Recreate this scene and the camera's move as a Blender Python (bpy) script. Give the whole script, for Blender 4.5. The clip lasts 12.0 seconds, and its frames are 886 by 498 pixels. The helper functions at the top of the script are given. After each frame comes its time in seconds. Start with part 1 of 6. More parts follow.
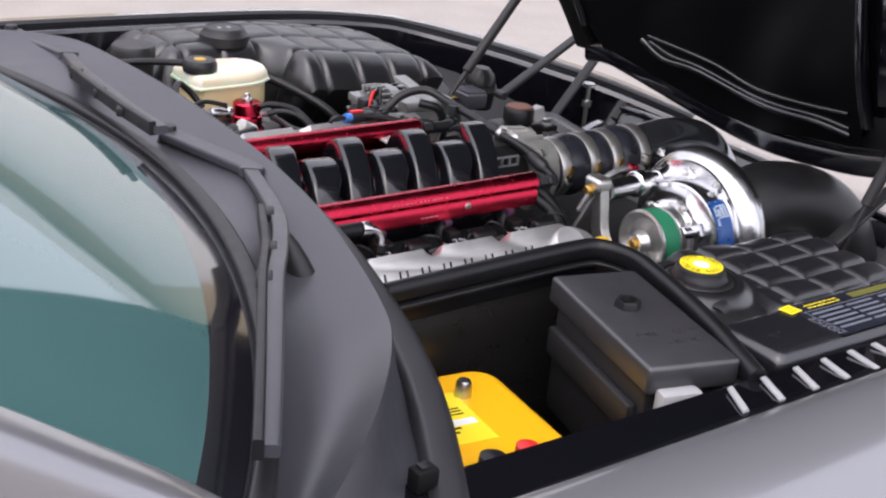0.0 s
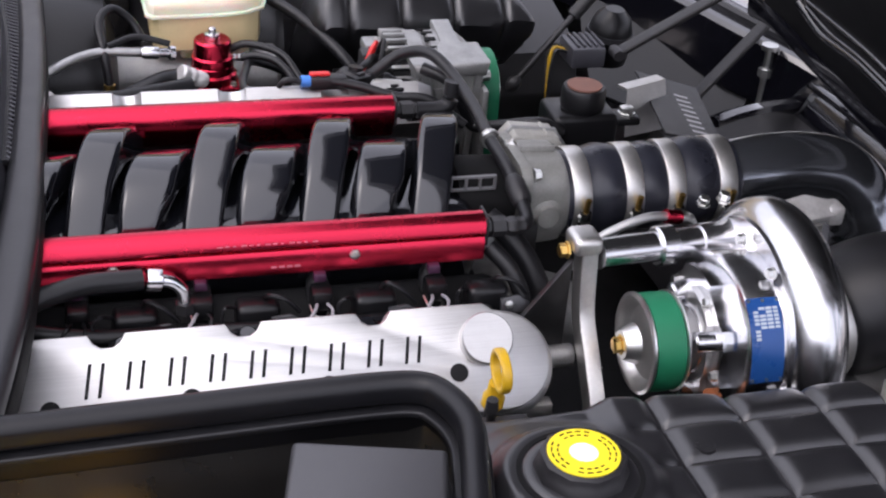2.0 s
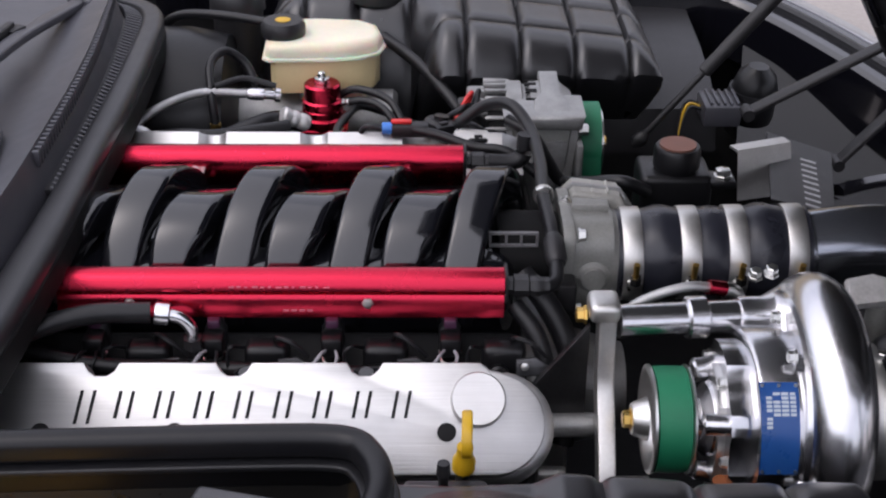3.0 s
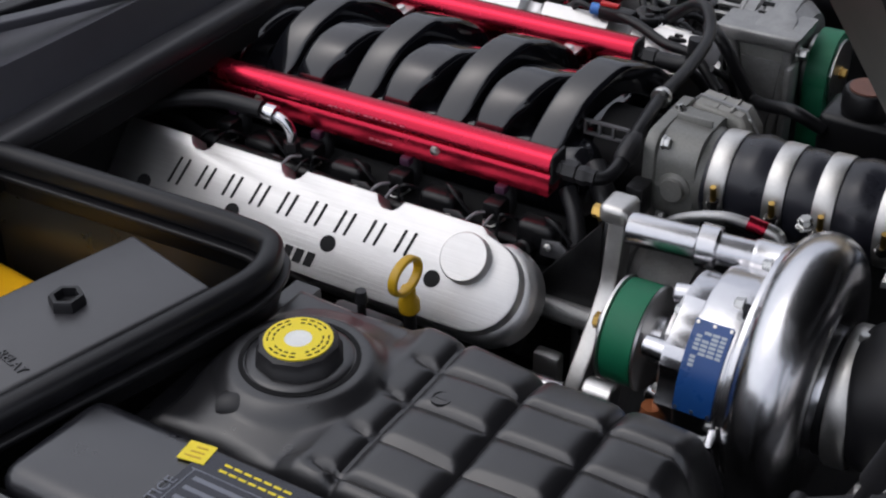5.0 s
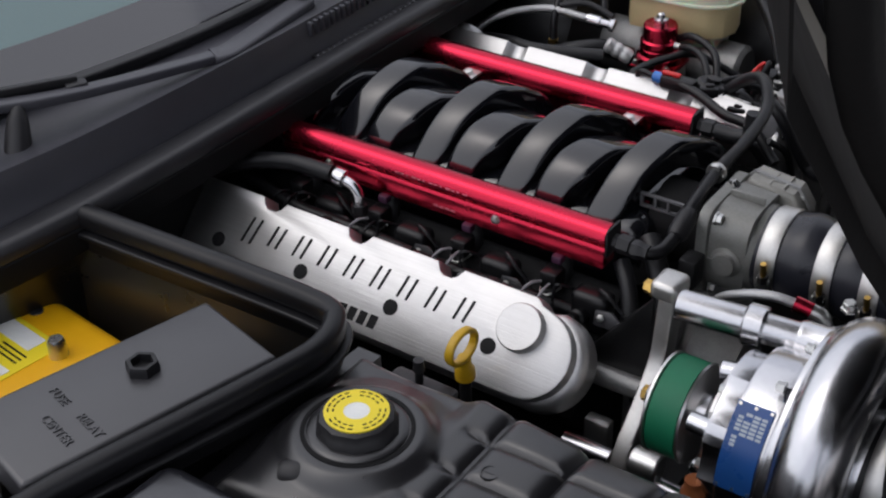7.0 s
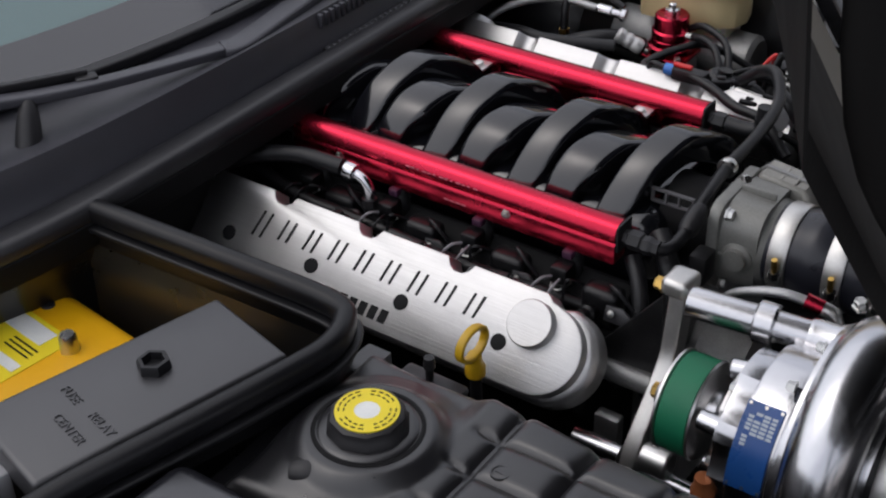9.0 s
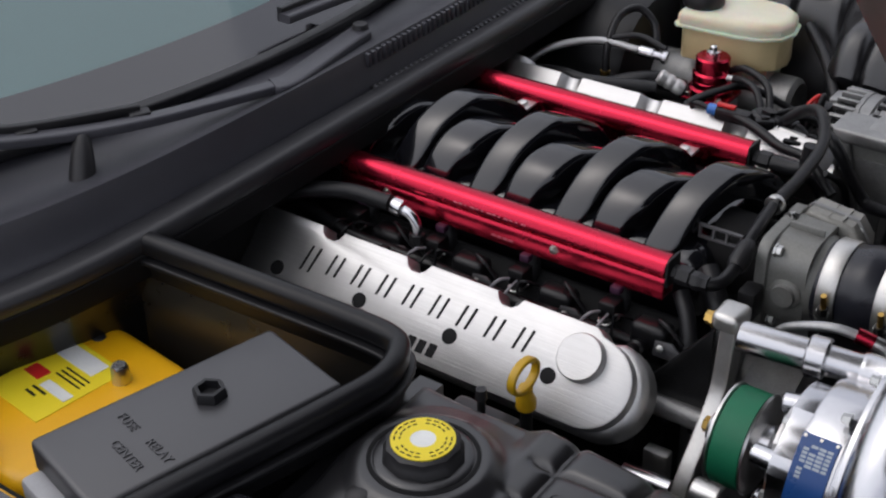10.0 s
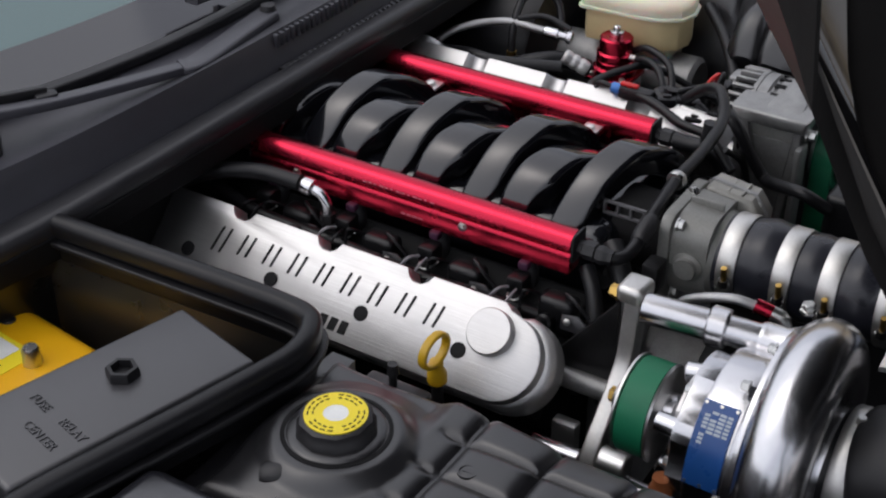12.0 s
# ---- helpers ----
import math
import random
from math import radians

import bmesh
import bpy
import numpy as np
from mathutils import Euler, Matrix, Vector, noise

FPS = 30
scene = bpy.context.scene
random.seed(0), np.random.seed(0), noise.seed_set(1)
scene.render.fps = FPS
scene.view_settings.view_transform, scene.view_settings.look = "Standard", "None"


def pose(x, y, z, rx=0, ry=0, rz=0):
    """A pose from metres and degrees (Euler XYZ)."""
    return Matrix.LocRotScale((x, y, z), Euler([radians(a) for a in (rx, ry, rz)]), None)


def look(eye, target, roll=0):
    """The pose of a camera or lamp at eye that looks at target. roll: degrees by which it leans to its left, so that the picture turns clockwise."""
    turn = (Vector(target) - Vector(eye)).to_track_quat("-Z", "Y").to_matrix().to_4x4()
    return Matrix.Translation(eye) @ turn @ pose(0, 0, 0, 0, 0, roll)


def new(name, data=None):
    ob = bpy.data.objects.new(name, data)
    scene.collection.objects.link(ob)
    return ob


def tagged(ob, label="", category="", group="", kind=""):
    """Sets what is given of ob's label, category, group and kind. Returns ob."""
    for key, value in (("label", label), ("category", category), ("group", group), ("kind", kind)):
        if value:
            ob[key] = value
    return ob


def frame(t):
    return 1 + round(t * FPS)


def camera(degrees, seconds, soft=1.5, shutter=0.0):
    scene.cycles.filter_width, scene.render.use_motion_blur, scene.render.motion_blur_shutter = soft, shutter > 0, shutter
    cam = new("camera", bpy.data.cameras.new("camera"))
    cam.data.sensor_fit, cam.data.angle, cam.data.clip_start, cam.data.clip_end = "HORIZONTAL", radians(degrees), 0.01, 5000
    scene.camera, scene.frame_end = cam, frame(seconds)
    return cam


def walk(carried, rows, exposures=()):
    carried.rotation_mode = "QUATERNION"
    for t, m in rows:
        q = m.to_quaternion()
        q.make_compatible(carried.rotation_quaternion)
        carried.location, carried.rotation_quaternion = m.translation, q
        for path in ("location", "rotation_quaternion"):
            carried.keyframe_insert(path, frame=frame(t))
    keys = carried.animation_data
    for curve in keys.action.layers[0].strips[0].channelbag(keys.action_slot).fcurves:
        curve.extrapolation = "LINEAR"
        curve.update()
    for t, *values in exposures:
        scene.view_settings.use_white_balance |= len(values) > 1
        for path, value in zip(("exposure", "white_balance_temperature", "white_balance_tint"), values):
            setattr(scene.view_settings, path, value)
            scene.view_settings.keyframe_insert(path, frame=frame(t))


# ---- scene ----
cam = camera(35.8, 12.0, soft=2.2)
PATH = [
    (0, (-1.138, -1.43, 1.435), (-0.01, 0.034, 0.67), 5.6),
    (0.5, (-0.842, -1.344, 1.427), (0.197, 0.153, 0.604), 3.2),
    (1, (-0.596, -1.232, 1.424), (0.278, 0.337, 0.543), 1.9),
    (1.5, (-0.359, -1.181, 1.424), (0.304, 0.451, 0.477), 1.3),
    (2, (-0.25, -1.091, 1.422), (0.258, 0.554, 0.405), 4.8),
    (2.5, (-0.145, -1.059, 1.425), (0.267, 0.611, 0.403), 4.5),
    (3, (0.047, -1.105, 1.429), (0.084, 0.638, 0.449), 0.7),
    (3.5, (0.259, -1.085, 1.419), (0.049, 0.627, 0.408), 3.2),
    (3.7, (0.331, -1.048, 1.4), (0.02, 0.61, 0.325), 3.6),
    (5.3, (0.668, -1.025, 1.444), (-0.251, 0.366, 0.339), -1.5),
    (5.5, (0.676, -1.025, 1.448), (-0.249, 0.36, 0.341), -1.6),
    (6, (0.689, -1.025, 1.452), (-0.259, 0.352, 0.354), -1.8),
    (6.5, (0.688, -1.026, 1.461), (-0.259, 0.353, 0.364), -1.9),
    (7, (0.666, -1.028, 1.518), (-0.306, 0.331, 0.419), -1.5),
    (7.2, (0.667, -1.029, 1.53), (-0.313, 0.309, 0.413), -1.7),
    (9, (0.659, -1.019, 1.534), (-0.314, 0.316, 0.406), -1.7),
    (9.5, (0.654, -1.043, 1.532), (-0.35, 0.324, 0.472), -1.5),
    (10, (0.643, -1.053, 1.522), (-0.375, 0.304, 0.461), -1.8),
    (10.5, (0.646, -1.056, 1.532), (-0.328, 0.326, 0.465), -0.6),
    (11, (0.654, -1.064, 1.526), (-0.26, 0.355, 0.452), -0.4),
    (11.5, (0.655, -1.066, 1.527), (-0.253, 0.352, 0.447), -0.3),
    (12, (0.656, -1.069, 1.528), (-0.248, 0.349, 0.445), -0.2),
]
EXPOSURES = [(0, 1.30, 6450, 15), (0.5, 1.41, 6400, 15), (1.0, 1.44, 6350, 16), (1.5, 1.41, 6300, 17), (2.0, 1.26, 6300, 17), (2.5, 1.06, 6300, 17), (3.5, 0.58, 6250, 14), (5.5, 0.25, 6250, 11), (7.0, 0.24, 6300, 11), (9.0, 0.24, 6350, 11), (12.0, 0.30, 6350, 11)]
walk(cam, [(t, look(e, g, r)) for t, e, g, r in PATH], EXPOSURES)

# ---- light and exposure ----
world = bpy.data.worlds.new("overcast_sky")
scene.world = world
world.use_nodes = True
wn = world.node_tree
sky = wn.nodes.new("ShaderNodeTexSky")
sky.sky_type = "NISHITA"
sky.sun_disc = False
sky.sun_elevation, sky.sun_rotation = radians(58), radians(-120)
sky.dust_density, sky.air_density, sky.ozone_density = 4.0, 1.0, 1.0
grey = wn.nodes.new("ShaderNodeHueSaturation")
grey.inputs["Saturation"].default_value = 0.48
wn.links.new(sky.outputs[0], grey.inputs["Color"])
cloud = wn.nodes.new("ShaderNodeMix")
cloud.data_type = "RGBA"
cloud.inputs[0].default_value = 0.6
cloud.inputs[7].default_value = (4.9, 4.9, 5.3, 1)
wn.links.new(grey.outputs[0], cloud.inputs[6])
wn.links.new(cloud.outputs[2], wn.nodes["Background"].inputs[0])
wn.nodes["Background"].inputs[1].default_value = 0.15
sun_data = bpy.data.lights.new("sun", "SUN")
sun_data.energy, sun_data.angle, sun_data.color = 0.5, radians(120), (1.0, 0.97, 0.93)
sun = new("sun", sun_data)
sun.matrix_world = look((-3, -1.5, 6), (0, 0, 0.8))


# ---- materials ----
def ramp(nt, fac, lo, hi):
    node = nt.nodes.new("ShaderNodeMapRange")
    nt.links.new(fac, node.inputs[0])
    node.inputs[3].default_value, node.inputs[4].default_value = lo, hi
    return node.outputs[0]


def mat(name, color, rough=0.5, metal=0.0, vary=0.15, scale=40.0, grain=600.0, bump=0.15, coat=0.0,
        rough_vary=0.1, stretch=None, bump_distance=0.0006, trans=0.0, spec=0.5):
    """A surface with two scales of variation: patches (scale) and grain (grain)."""
    m = bpy.data.materials.new(name)
    m.use_nodes = True
    nt = m.node_tree
    b = nt.nodes["Principled BSDF"]
    tc = nt.nodes.new("ShaderNodeTexCoord")
    vec = tc.outputs["Object"]
    if stretch:
        mp = nt.nodes.new("ShaderNodeMapping")
        mp.inputs["Scale"].default_value = stretch
        nt.links.new(vec, mp.inputs[0])
        vec = mp.outputs[0]
    big = nt.nodes.new("ShaderNodeTexNoise")
    big.inputs["Scale"].default_value, big.inputs["Detail"].default_value = scale, 4
    fine = nt.nodes.new("ShaderNodeTexNoise")
    fine.inputs["Scale"].default_value, fine.inputs["Detail"].default_value = grain, 3
    nt.links.new(tc.outputs["Object"], big.inputs[0])
    nt.links.new(vec, fine.inputs[0])
    mixf = nt.nodes.new("ShaderNodeMath")
    mixf.operation = "ADD"
    nt.links.new(ramp(nt, big.outputs[0], -vary, vary), mixf.inputs[0])
    nt.links.new(ramp(nt, fine.outputs[0], -vary * 0.6, vary * 0.6), mixf.inputs[1])
    val = nt.nodes.new("ShaderNodeMath")
    val.operation = "ADD"
    val.inputs[1].default_value = 1.0
    nt.links.new(mixf.outputs[0], val.inputs[0])
    hsv = nt.nodes.new("ShaderNodeHueSaturation")
    hsv.inputs["Color"].default_value = (*color, 1)
    nt.links.new(val.outputs[0], hsv.inputs["Value"])
    nt.links.new(hsv.outputs[0], b.inputs["Base Color"])
    nt.links.new(ramp(nt, big.outputs[0], max(rough - rough_vary, 0.02), min(rough + rough_vary, 1)), b.inputs["Roughness"])
    b.inputs["Metallic"].default_value = metal
    b.inputs["Coat Weight"].default_value = coat
    b.inputs["Coat Roughness"].default_value = 0.06
    b.inputs["Transmission Weight"].default_value = trans
    b.inputs["Specular IOR Level"].default_value = spec
    if bump:
        bp = nt.nodes.new("ShaderNodeBump")
        bp.inputs["Strength"].default_value, bp.inputs["Distance"].default_value = bump, bump_distance
        nt.links.new(fine.outputs[0], bp.inputs["Height"])
        nt.links.new(bp.outputs[0], b.inputs["Normal"])
    return m


RUBBER = mat("black_rubber", (0.009, 0.009, 0.0105), 0.42, bump=0.1, grain=300, spec=0.4)
RUBBER_SHINY = mat("glossy_rubber", (0.007, 0.007, 0.0085), 0.38, bump=0.08, grain=200, spec=0.32)
SEAL_GREY = mat("weathered_seal_rubber", (0.019, 0.019, 0.022), 0.42, bump=0.12, grain=260, vary=0.25, spec=0.55)
PLASTIC = mat("black_textured_plastic", (0.016, 0.0155, 0.017), 0.43, bump=0.3, grain=1400, rough_vary=0.08, spec=0.42)
PLASTIC_GREY = mat("weathered_cowl_plastic", (0.047, 0.047, 0.056), 0.36, bump=0.2, grain=900)
PLASTIC_LID = mat("smooth_lid_plastic", (0.029, 0.0285, 0.032), 0.37, bump=0.25, grain=1600, spec=0.95)
PAINT_GREY = mat("pewter_metallic_paint", (0.245, 0.245, 0.262), 0.3, 0.5, vary=0.0, coat=1.0, bump=0.0, rough_vary=0.0)
PAINT = mat("black_car_paint", (0.004, 0.004, 0.006), 0.12, coat=1.0, bump=0.0, rough_vary=0.03)
RUNNER = mat("glossy_black_composite", (0.007, 0.0075, 0.010), 0.09, bump=0.25, grain=45, rough_vary=0.04, spec=0.85)
LINER = mat("black_bonnet_liner", (0.004, 0.004, 0.004), 0.8, bump=0.2, grain=400, spec=0.15)
STRIP = mat("pale_grey_strip", (0.35, 0.35, 0.36), 0.5)
PRINT_GREY = mat("faded_grey_print", (0.15, 0.16, 0.19), 0.4)
# near black: paints the deep shade of the bay, also used on black trim
DARK = mat("trim_and_shade_black", (0.004, 0.004, 0.0045), 0.65, bump=0.3, grain=200, spec=0.2)
RED = mat("red_anodised_aluminium", (0.53, 0.026, 0.058), 0.25, 1.0, vary=0.05, bump=0.05, grain=800, stretch=(0.05, 1, 1))
BRUSHED = mat("brushed_aluminium", (0.61, 0.605, 0.60), 0.46, 1.0, vary=0.17, scale=28, bump=0.5, grain=700, stretch=(0.012, 1, 1))
CAST = mat("cast_aluminium", (0.33, 0.33, 0.325), 0.5, 0.8, vary=0.3, scale=60, bump=0.4, grain=500)
CAST_DULL = mat("dull_cast_housing", (0.27, 0.27, 0.255), 0.55, 0.5, vary=0.3, scale=25, bump=0.4, grain=350)
SILICONE = mat("blue_black_silicone", (0.016, 0.017, 0.024), 0.3, vary=0.25, bump=0.15, grain=120)
# one black skin: darker inner panel, wing with an olive reflection painted in
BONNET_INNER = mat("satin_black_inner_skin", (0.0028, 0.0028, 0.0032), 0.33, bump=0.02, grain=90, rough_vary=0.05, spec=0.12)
BONNET_WING = mat("olive_reflection_black", (0.022, 0.021, 0.015), 0.42, bump=0.02, grain=60, rough_vary=0.08, scale=6, spec=0.32)
WELL_WALL = mat("glossy_tray_plastic", (0.010, 0.0095, 0.009), 0.30, bump=0.15, grain=250, spec=0.75)
CAST_PALE = mat("pale_cast_cover", (0.33, 0.325, 0.30), 0.5, 0.25, vary=0.25, scale=30, bump=0.35, grain=350)
CAST_BRIGHT = mat("bright_cast_aluminium", (0.62, 0.61, 0.60), 0.42, 0.55, vary=0.3, scale=70, bump=0.4, grain=260)
TANK_PLASTIC = mat("moulded_tank_plastic", (0.012, 0.0118, 0.0135), 0.31, bump=0.2, grain=1200, rough_vary=0.08, vary=0.2, spec=0.85)
PANEL_PLASTIC = mat("smooth_panel_plastic", (0.011, 0.011, 0.014), 0.24, bump=0.10, grain=1400, vary=0.12, spec=0.95)
SOOT = mat("oily_black", (0.006, 0.006, 0.007), 0.35, bump=0.3, grain=250, spec=0.35)
MACHINED = mat("machined_aluminium", (0.70, 0.695, 0.685), 0.36, 1.0, vary=0.12, bump=0.12, grain=400)
POLISHED = mat("polished_aluminium", (0.65, 0.65, 0.67), 0.225, 1.0, vary=0.06, scale=30, bump=0.05, grain=120, rough_vary=0.05)
DARK_STEEL = mat("dark_bracket_steel", (0.06, 0.06, 0.062), 0.38, 0.9, vary=0.25, bump=0.15, grain=300)
CLAMP = mat("stainless_band", (0.62, 0.61, 0.59), 0.42, 1.0, vary=0.15, bump=0.1, grain=300)
SATIN = mat("satin_sheet_aluminium", (0.63, 0.62, 0.60), 0.43, 1.0, vary=0.15, bump=0.15, grain=300)
PLATE_PRINT = mat("pale_plate_print", (0.42, 0.48, 0.55), 0.5, bump=0.0)
BLACKPIPE = mat("black_chrome_pipe", (0.25, 0.265, 0.30), 0.18, 0.95, vary=0.02, bump=0.0, rough_vary=0.02, coat=0.6)
STEEL = mat("zinc_steel", (0.6, 0.6, 0.58), 0.3, 1.0)
BRASS = mat("brass_screw", (0.65, 0.42, 0.12), 0.3, 1.0)
GREEN = mat("green_belt_back", (0.008, 0.16, 0.075), 0.55, bump=0.4, grain=900)
BLUE = mat("blue_printed_plate", (0.012, 0.065, 0.24), 0.3, bump=0.05)
WHITE = mat("white_print", (0.75, 0.76, 0.74), 0.5, bump=0.0)
YELLOW = mat("yellow_battery_plastic", (0.85, 0.44, 0.004), 0.38, vary=0.05, bump=0.1)
LABEL_YELLOW = mat("yellow_label_print", (0.85, 0.68, 0.02), 0.45, vary=0.06, bump=0.05)
DIP_YELLOW = mat("yellow_dipstick_plastic", (0.55, 0.33, 0.01), 0.4, vary=0.15)
CREAM = mat("aged_translucent_plastic", (0.78, 0.725, 0.57), 0.35, vary=0.12, scale=25, bump=0.1)
cream_shader = CREAM.node_tree.nodes["Principled BSDF"]
cream_shader.inputs["Subsurface Weight"].default_value = 0.5
cream_shader.inputs["Subsurface Scale"].default_value = 0.02
AMBER = mat("fluid_stained_plastic", (0.70, 0.57, 0.31), 0.35, vary=0.12, scale=25, bump=0.1)
RED_PLASTIC = mat("red_plastic", (0.6, 0.02, 0.02), 0.4)
BLUE_PLASTIC = mat("blue_plastic", (0.05, 0.2, 0.6), 0.4)
INK = mat("engraved_black", (0.009, 0.009, 0.010), 0.65, bump=0.0, spec=0.2)
BRAID = mat("steel_braided_hose", (0.42, 0.42, 0.42), 0.4, 0.9, vary=0.4, grain=1500, bump=0.6)
ORANGE_RUST = mat("dull_orange_cap", (0.16, 0.07, 0.05), 0.6, vary=0.3)
COPPER = mat("brown_orange_brass", (0.36, 0.12, 0.045), 0.45, 0.5, vary=0.3)
CONCRETE = mat("concrete_ground", (0.33, 0.30, 0.28), 0.9, vary=0.2, scale=3, grain=60, bump=0.5, bump_distance=0.003)
TYRE = mat("tyre_rubber", (0.02, 0.02, 0.02), 0.8)


# ---- mesh helpers ----
def make(name, bm, material, smooth=True):
    me = bpy.data.meshes.new(name)
    bmesh.ops.recalc_face_normals(bm, faces=bm.faces)
    bm.to_mesh(me)
    bm.free()
    me.materials.append(material)
    if smooth:
        me.polygons.foreach_set("use_smooth", [True] * len(me.polygons))
        me.set_sharp_from_angle(angle=radians(38))
    return me


def thing(name, place, label, category, group="", kind=""):
    ob = new(name)
    ob.location = place
    ob.empty_display_size = 0.02
    return tagged(ob, label, category, group, kind)


def part(name, bm, material, parent, label="", smooth=True):
    ob = new(name, bm if isinstance(bm, bpy.types.Mesh) else make(name, bm, material, smooth))
    ob.parent = parent
    base = parent.location if parent.parent is None else Vector((0, 0, 0))
    ob.matrix_parent_inverse = Matrix.Translation(-base)
    if label:
        ob["label"] = label
    return ob


def alone(name, bm, material, label, category, group="", kind="", smooth=True):
    """A thing that is one mesh."""
    return tagged(new(name, make(name, bm, material, smooth)), label, category, group, kind)


def merge(*bms):
    out = bmesh.new()
    for b in bms:
        me = bpy.data.meshes.new("tmp")
        b.to_mesh(me)
        b.free()
        out.from_mesh(me)
        bpy.data.meshes.remove(me)
    return out


def box(x0, x1, y0, y1, z0, z1, bevel=0.0, seg=2, turn=None):
    bm = bmesh.new()
    bmesh.ops.create_cube(bm, size=1)
    for v in bm.verts:
        v.co = Vector(((x0 + x1) / 2 + v.co.x * (x1 - x0), (y0 + y1) / 2 + v.co.y * (y1 - y0), (z0 + z1) / 2 + v.co.z * (z1 - z0)))
    if bevel:
        bmesh.ops.bevel(bm, geom=bm.edges[:], offset=bevel, segments=seg, affect="EDGES", profile=0.5)
    if turn is not None:
        bm.transform(turn)
    return bm


def axes(direction, up=(0, 0, 1)):
    d = Vector(direction).normalized()
    u = Vector(up)
    if abs(d.dot(u.normalized())) > 0.98:
        u = Vector((1, 0, 0))
    s = u.cross(d).normalized()
    return s, d.cross(s).normalized(), d


def lathe(profile, a, b, n=32, cap=True):
    """Turns (radius, along 0 to 1) round the axis from a to b."""
    a, b = Vector(a), Vector(b)
    s, u, d = axes(b - a)
    bm = bmesh.new()
    rings = []
    for r, k in profile:
        c = a + (b - a) * k
        rings.append([bm.verts.new(c + (s * math.cos(6.28319 * i / n) + u * math.sin(6.28319 * i / n)) * max(r, 1e-5)) for i in range(n)])
    for p, q in zip(rings, rings[1:]):
        for i in range(n):
            bm.faces.new((p[i], p[(i + 1) % n], q[(i + 1) % n], q[i]))
    if cap:
        bm.faces.new(rings[0])
        bm.faces.new(rings[-1])
    return bm


def rod(a, b, r, n=20, edge=0.0):
    h = (Vector(b) - Vector(a)).length
    e = edge / h if h else 0
    prof = [(r - edge, 0), (r, e), (r, 1 - e), (r - edge, 1)] if edge else [(r, 0), (r, 1)]
    return lathe(prof, a, b, n)


def spline(points, per=8):
    """A smooth line through the points."""
    p = [Vector(q) for q in points]
    p = [p[0] * 2 - p[1]] + p + [p[-1] * 2 - p[-2]]
    out = []
    for i in range(1, len(p) - 2):
        for k in range(per):
            t = k / per
            out.append(0.5 * ((2 * p[i]) + (p[i + 1] - p[i - 1]) * t + (2 * p[i - 1] - 5 * p[i] + 4 * p[i + 1] - p[i + 2]) * t * t
                              + (3 * p[i] - p[i - 1] - 3 * p[i + 1] + p[i + 2]) * t ** 3))
    out.append(p[-2])
    return out


def sweep(path, profile, up=(0, 0, 1), scale=None, closed=False, cap=True):
    """Draws a profile of (side, up) pairs along a path. scale: (side, up) factors along the way."""
    bm = bmesh.new()
    rings = []
    n = len(path)
    for i, c in enumerate(path):
        d = path[min(i + 1, n - 1)] - path[max(i - 1, 0)]
        s, u, _ = axes(d, up)
        fs, fu = scale(i / (n - 1)) if scale else (1, 1)
        rings.append([bm.verts.new(c + s * (a * fs) + u * (b * fu)) for a, b in profile])
    m = len(profile)
    for p, q in zip(rings, rings[1:]):
        for i in range(m):
            bm.faces.new((p[i], p[(i + 1) % m], q[(i + 1) % m], q[i]))
    if cap:
        bm.faces.new(rings[0])
        bm.faces.new(rings[-1])
    return bm


def circle(r, n=14):
    return [(r * math.cos(6.28319 * i / n), r * math.sin(6.28319 * i / n)) for i in range(n)]


def hose(points, r, n=12, per=8):
    return sweep(spline(points, per), circle(r, n))


def round_rect(w, h, r, n=4):
    out = []
    for cx, cy, a0 in ((w / 2 - r, h / 2 - r, 0), (-w / 2 + r, h / 2 - r, 90), (-w / 2 + r, -h / 2 + r, 180), (w / 2 - r, -h / 2 + r, 270)):
        for k in range(n + 1):
            a = radians(a0 + 90 * k / n)
            out.append((cx + r * math.cos(a), cy + r * math.sin(a)))
    return out


def prism(outline, depth, m=None, bevel=0.0, seg=2):
    """A flat outline in x and y made depth thick (from 0 up z), then moved by m."""
    bm = bmesh.new()
    f = bm.faces.new([bm.verts.new((x, y, 0)) for x, y in outline])
    top = bmesh.ops.extrude_face_region(bm, geom=[f])
    for v in top["geom"]:
        if isinstance(v, bmesh.types.BMVert):
            v.co.z += depth
    if bevel:
        edges = [e for e in bm.edges if len(e.link_faces) == 2 and e.calc_face_angle(0) > 0.6 and abs(e.verts[0].co.z - e.verts[1].co.z) < 1e-6 and e.verts[0].co.z > depth * 0.5]
        bmesh.ops.bevel(bm, geom=edges, offset=bevel, segments=seg, affect="EDGES", profile=0.5)
    if m is not None:
        bm.transform(m)
    return bm


def sheet(rows, thick=0.0):
    """A surface through a grid of points; with thickness it gets a back and edges."""
    bm = bmesh.new()
    def grid(offset):
        return [[bm.verts.new(Vector(p) + Vector((0, 0, offset))) for p in row] for row in rows]
    def skin(g):
        for a, b in zip(g, g[1:]):
            for i in range(len(a) - 1):
                bm.faces.new((a[i], a[i + 1], b[i + 1], b[i]))
    top = grid(0)
    skin(top)
    if thick:
        low = grid(-thick)
        skin(low)
        loop = lambda g: g[0] + [r[-1] for r in g[1:]] + g[-1][-2::-1] + [r[0] for r in g[-2:0:-1]]
        a, b = loop(top), loop(low)
        for i in range(len(a)):
            j = (i + 1) % len(a)
            bm.faces.new((a[i], a[j], b[j], b[i]))
    return bm


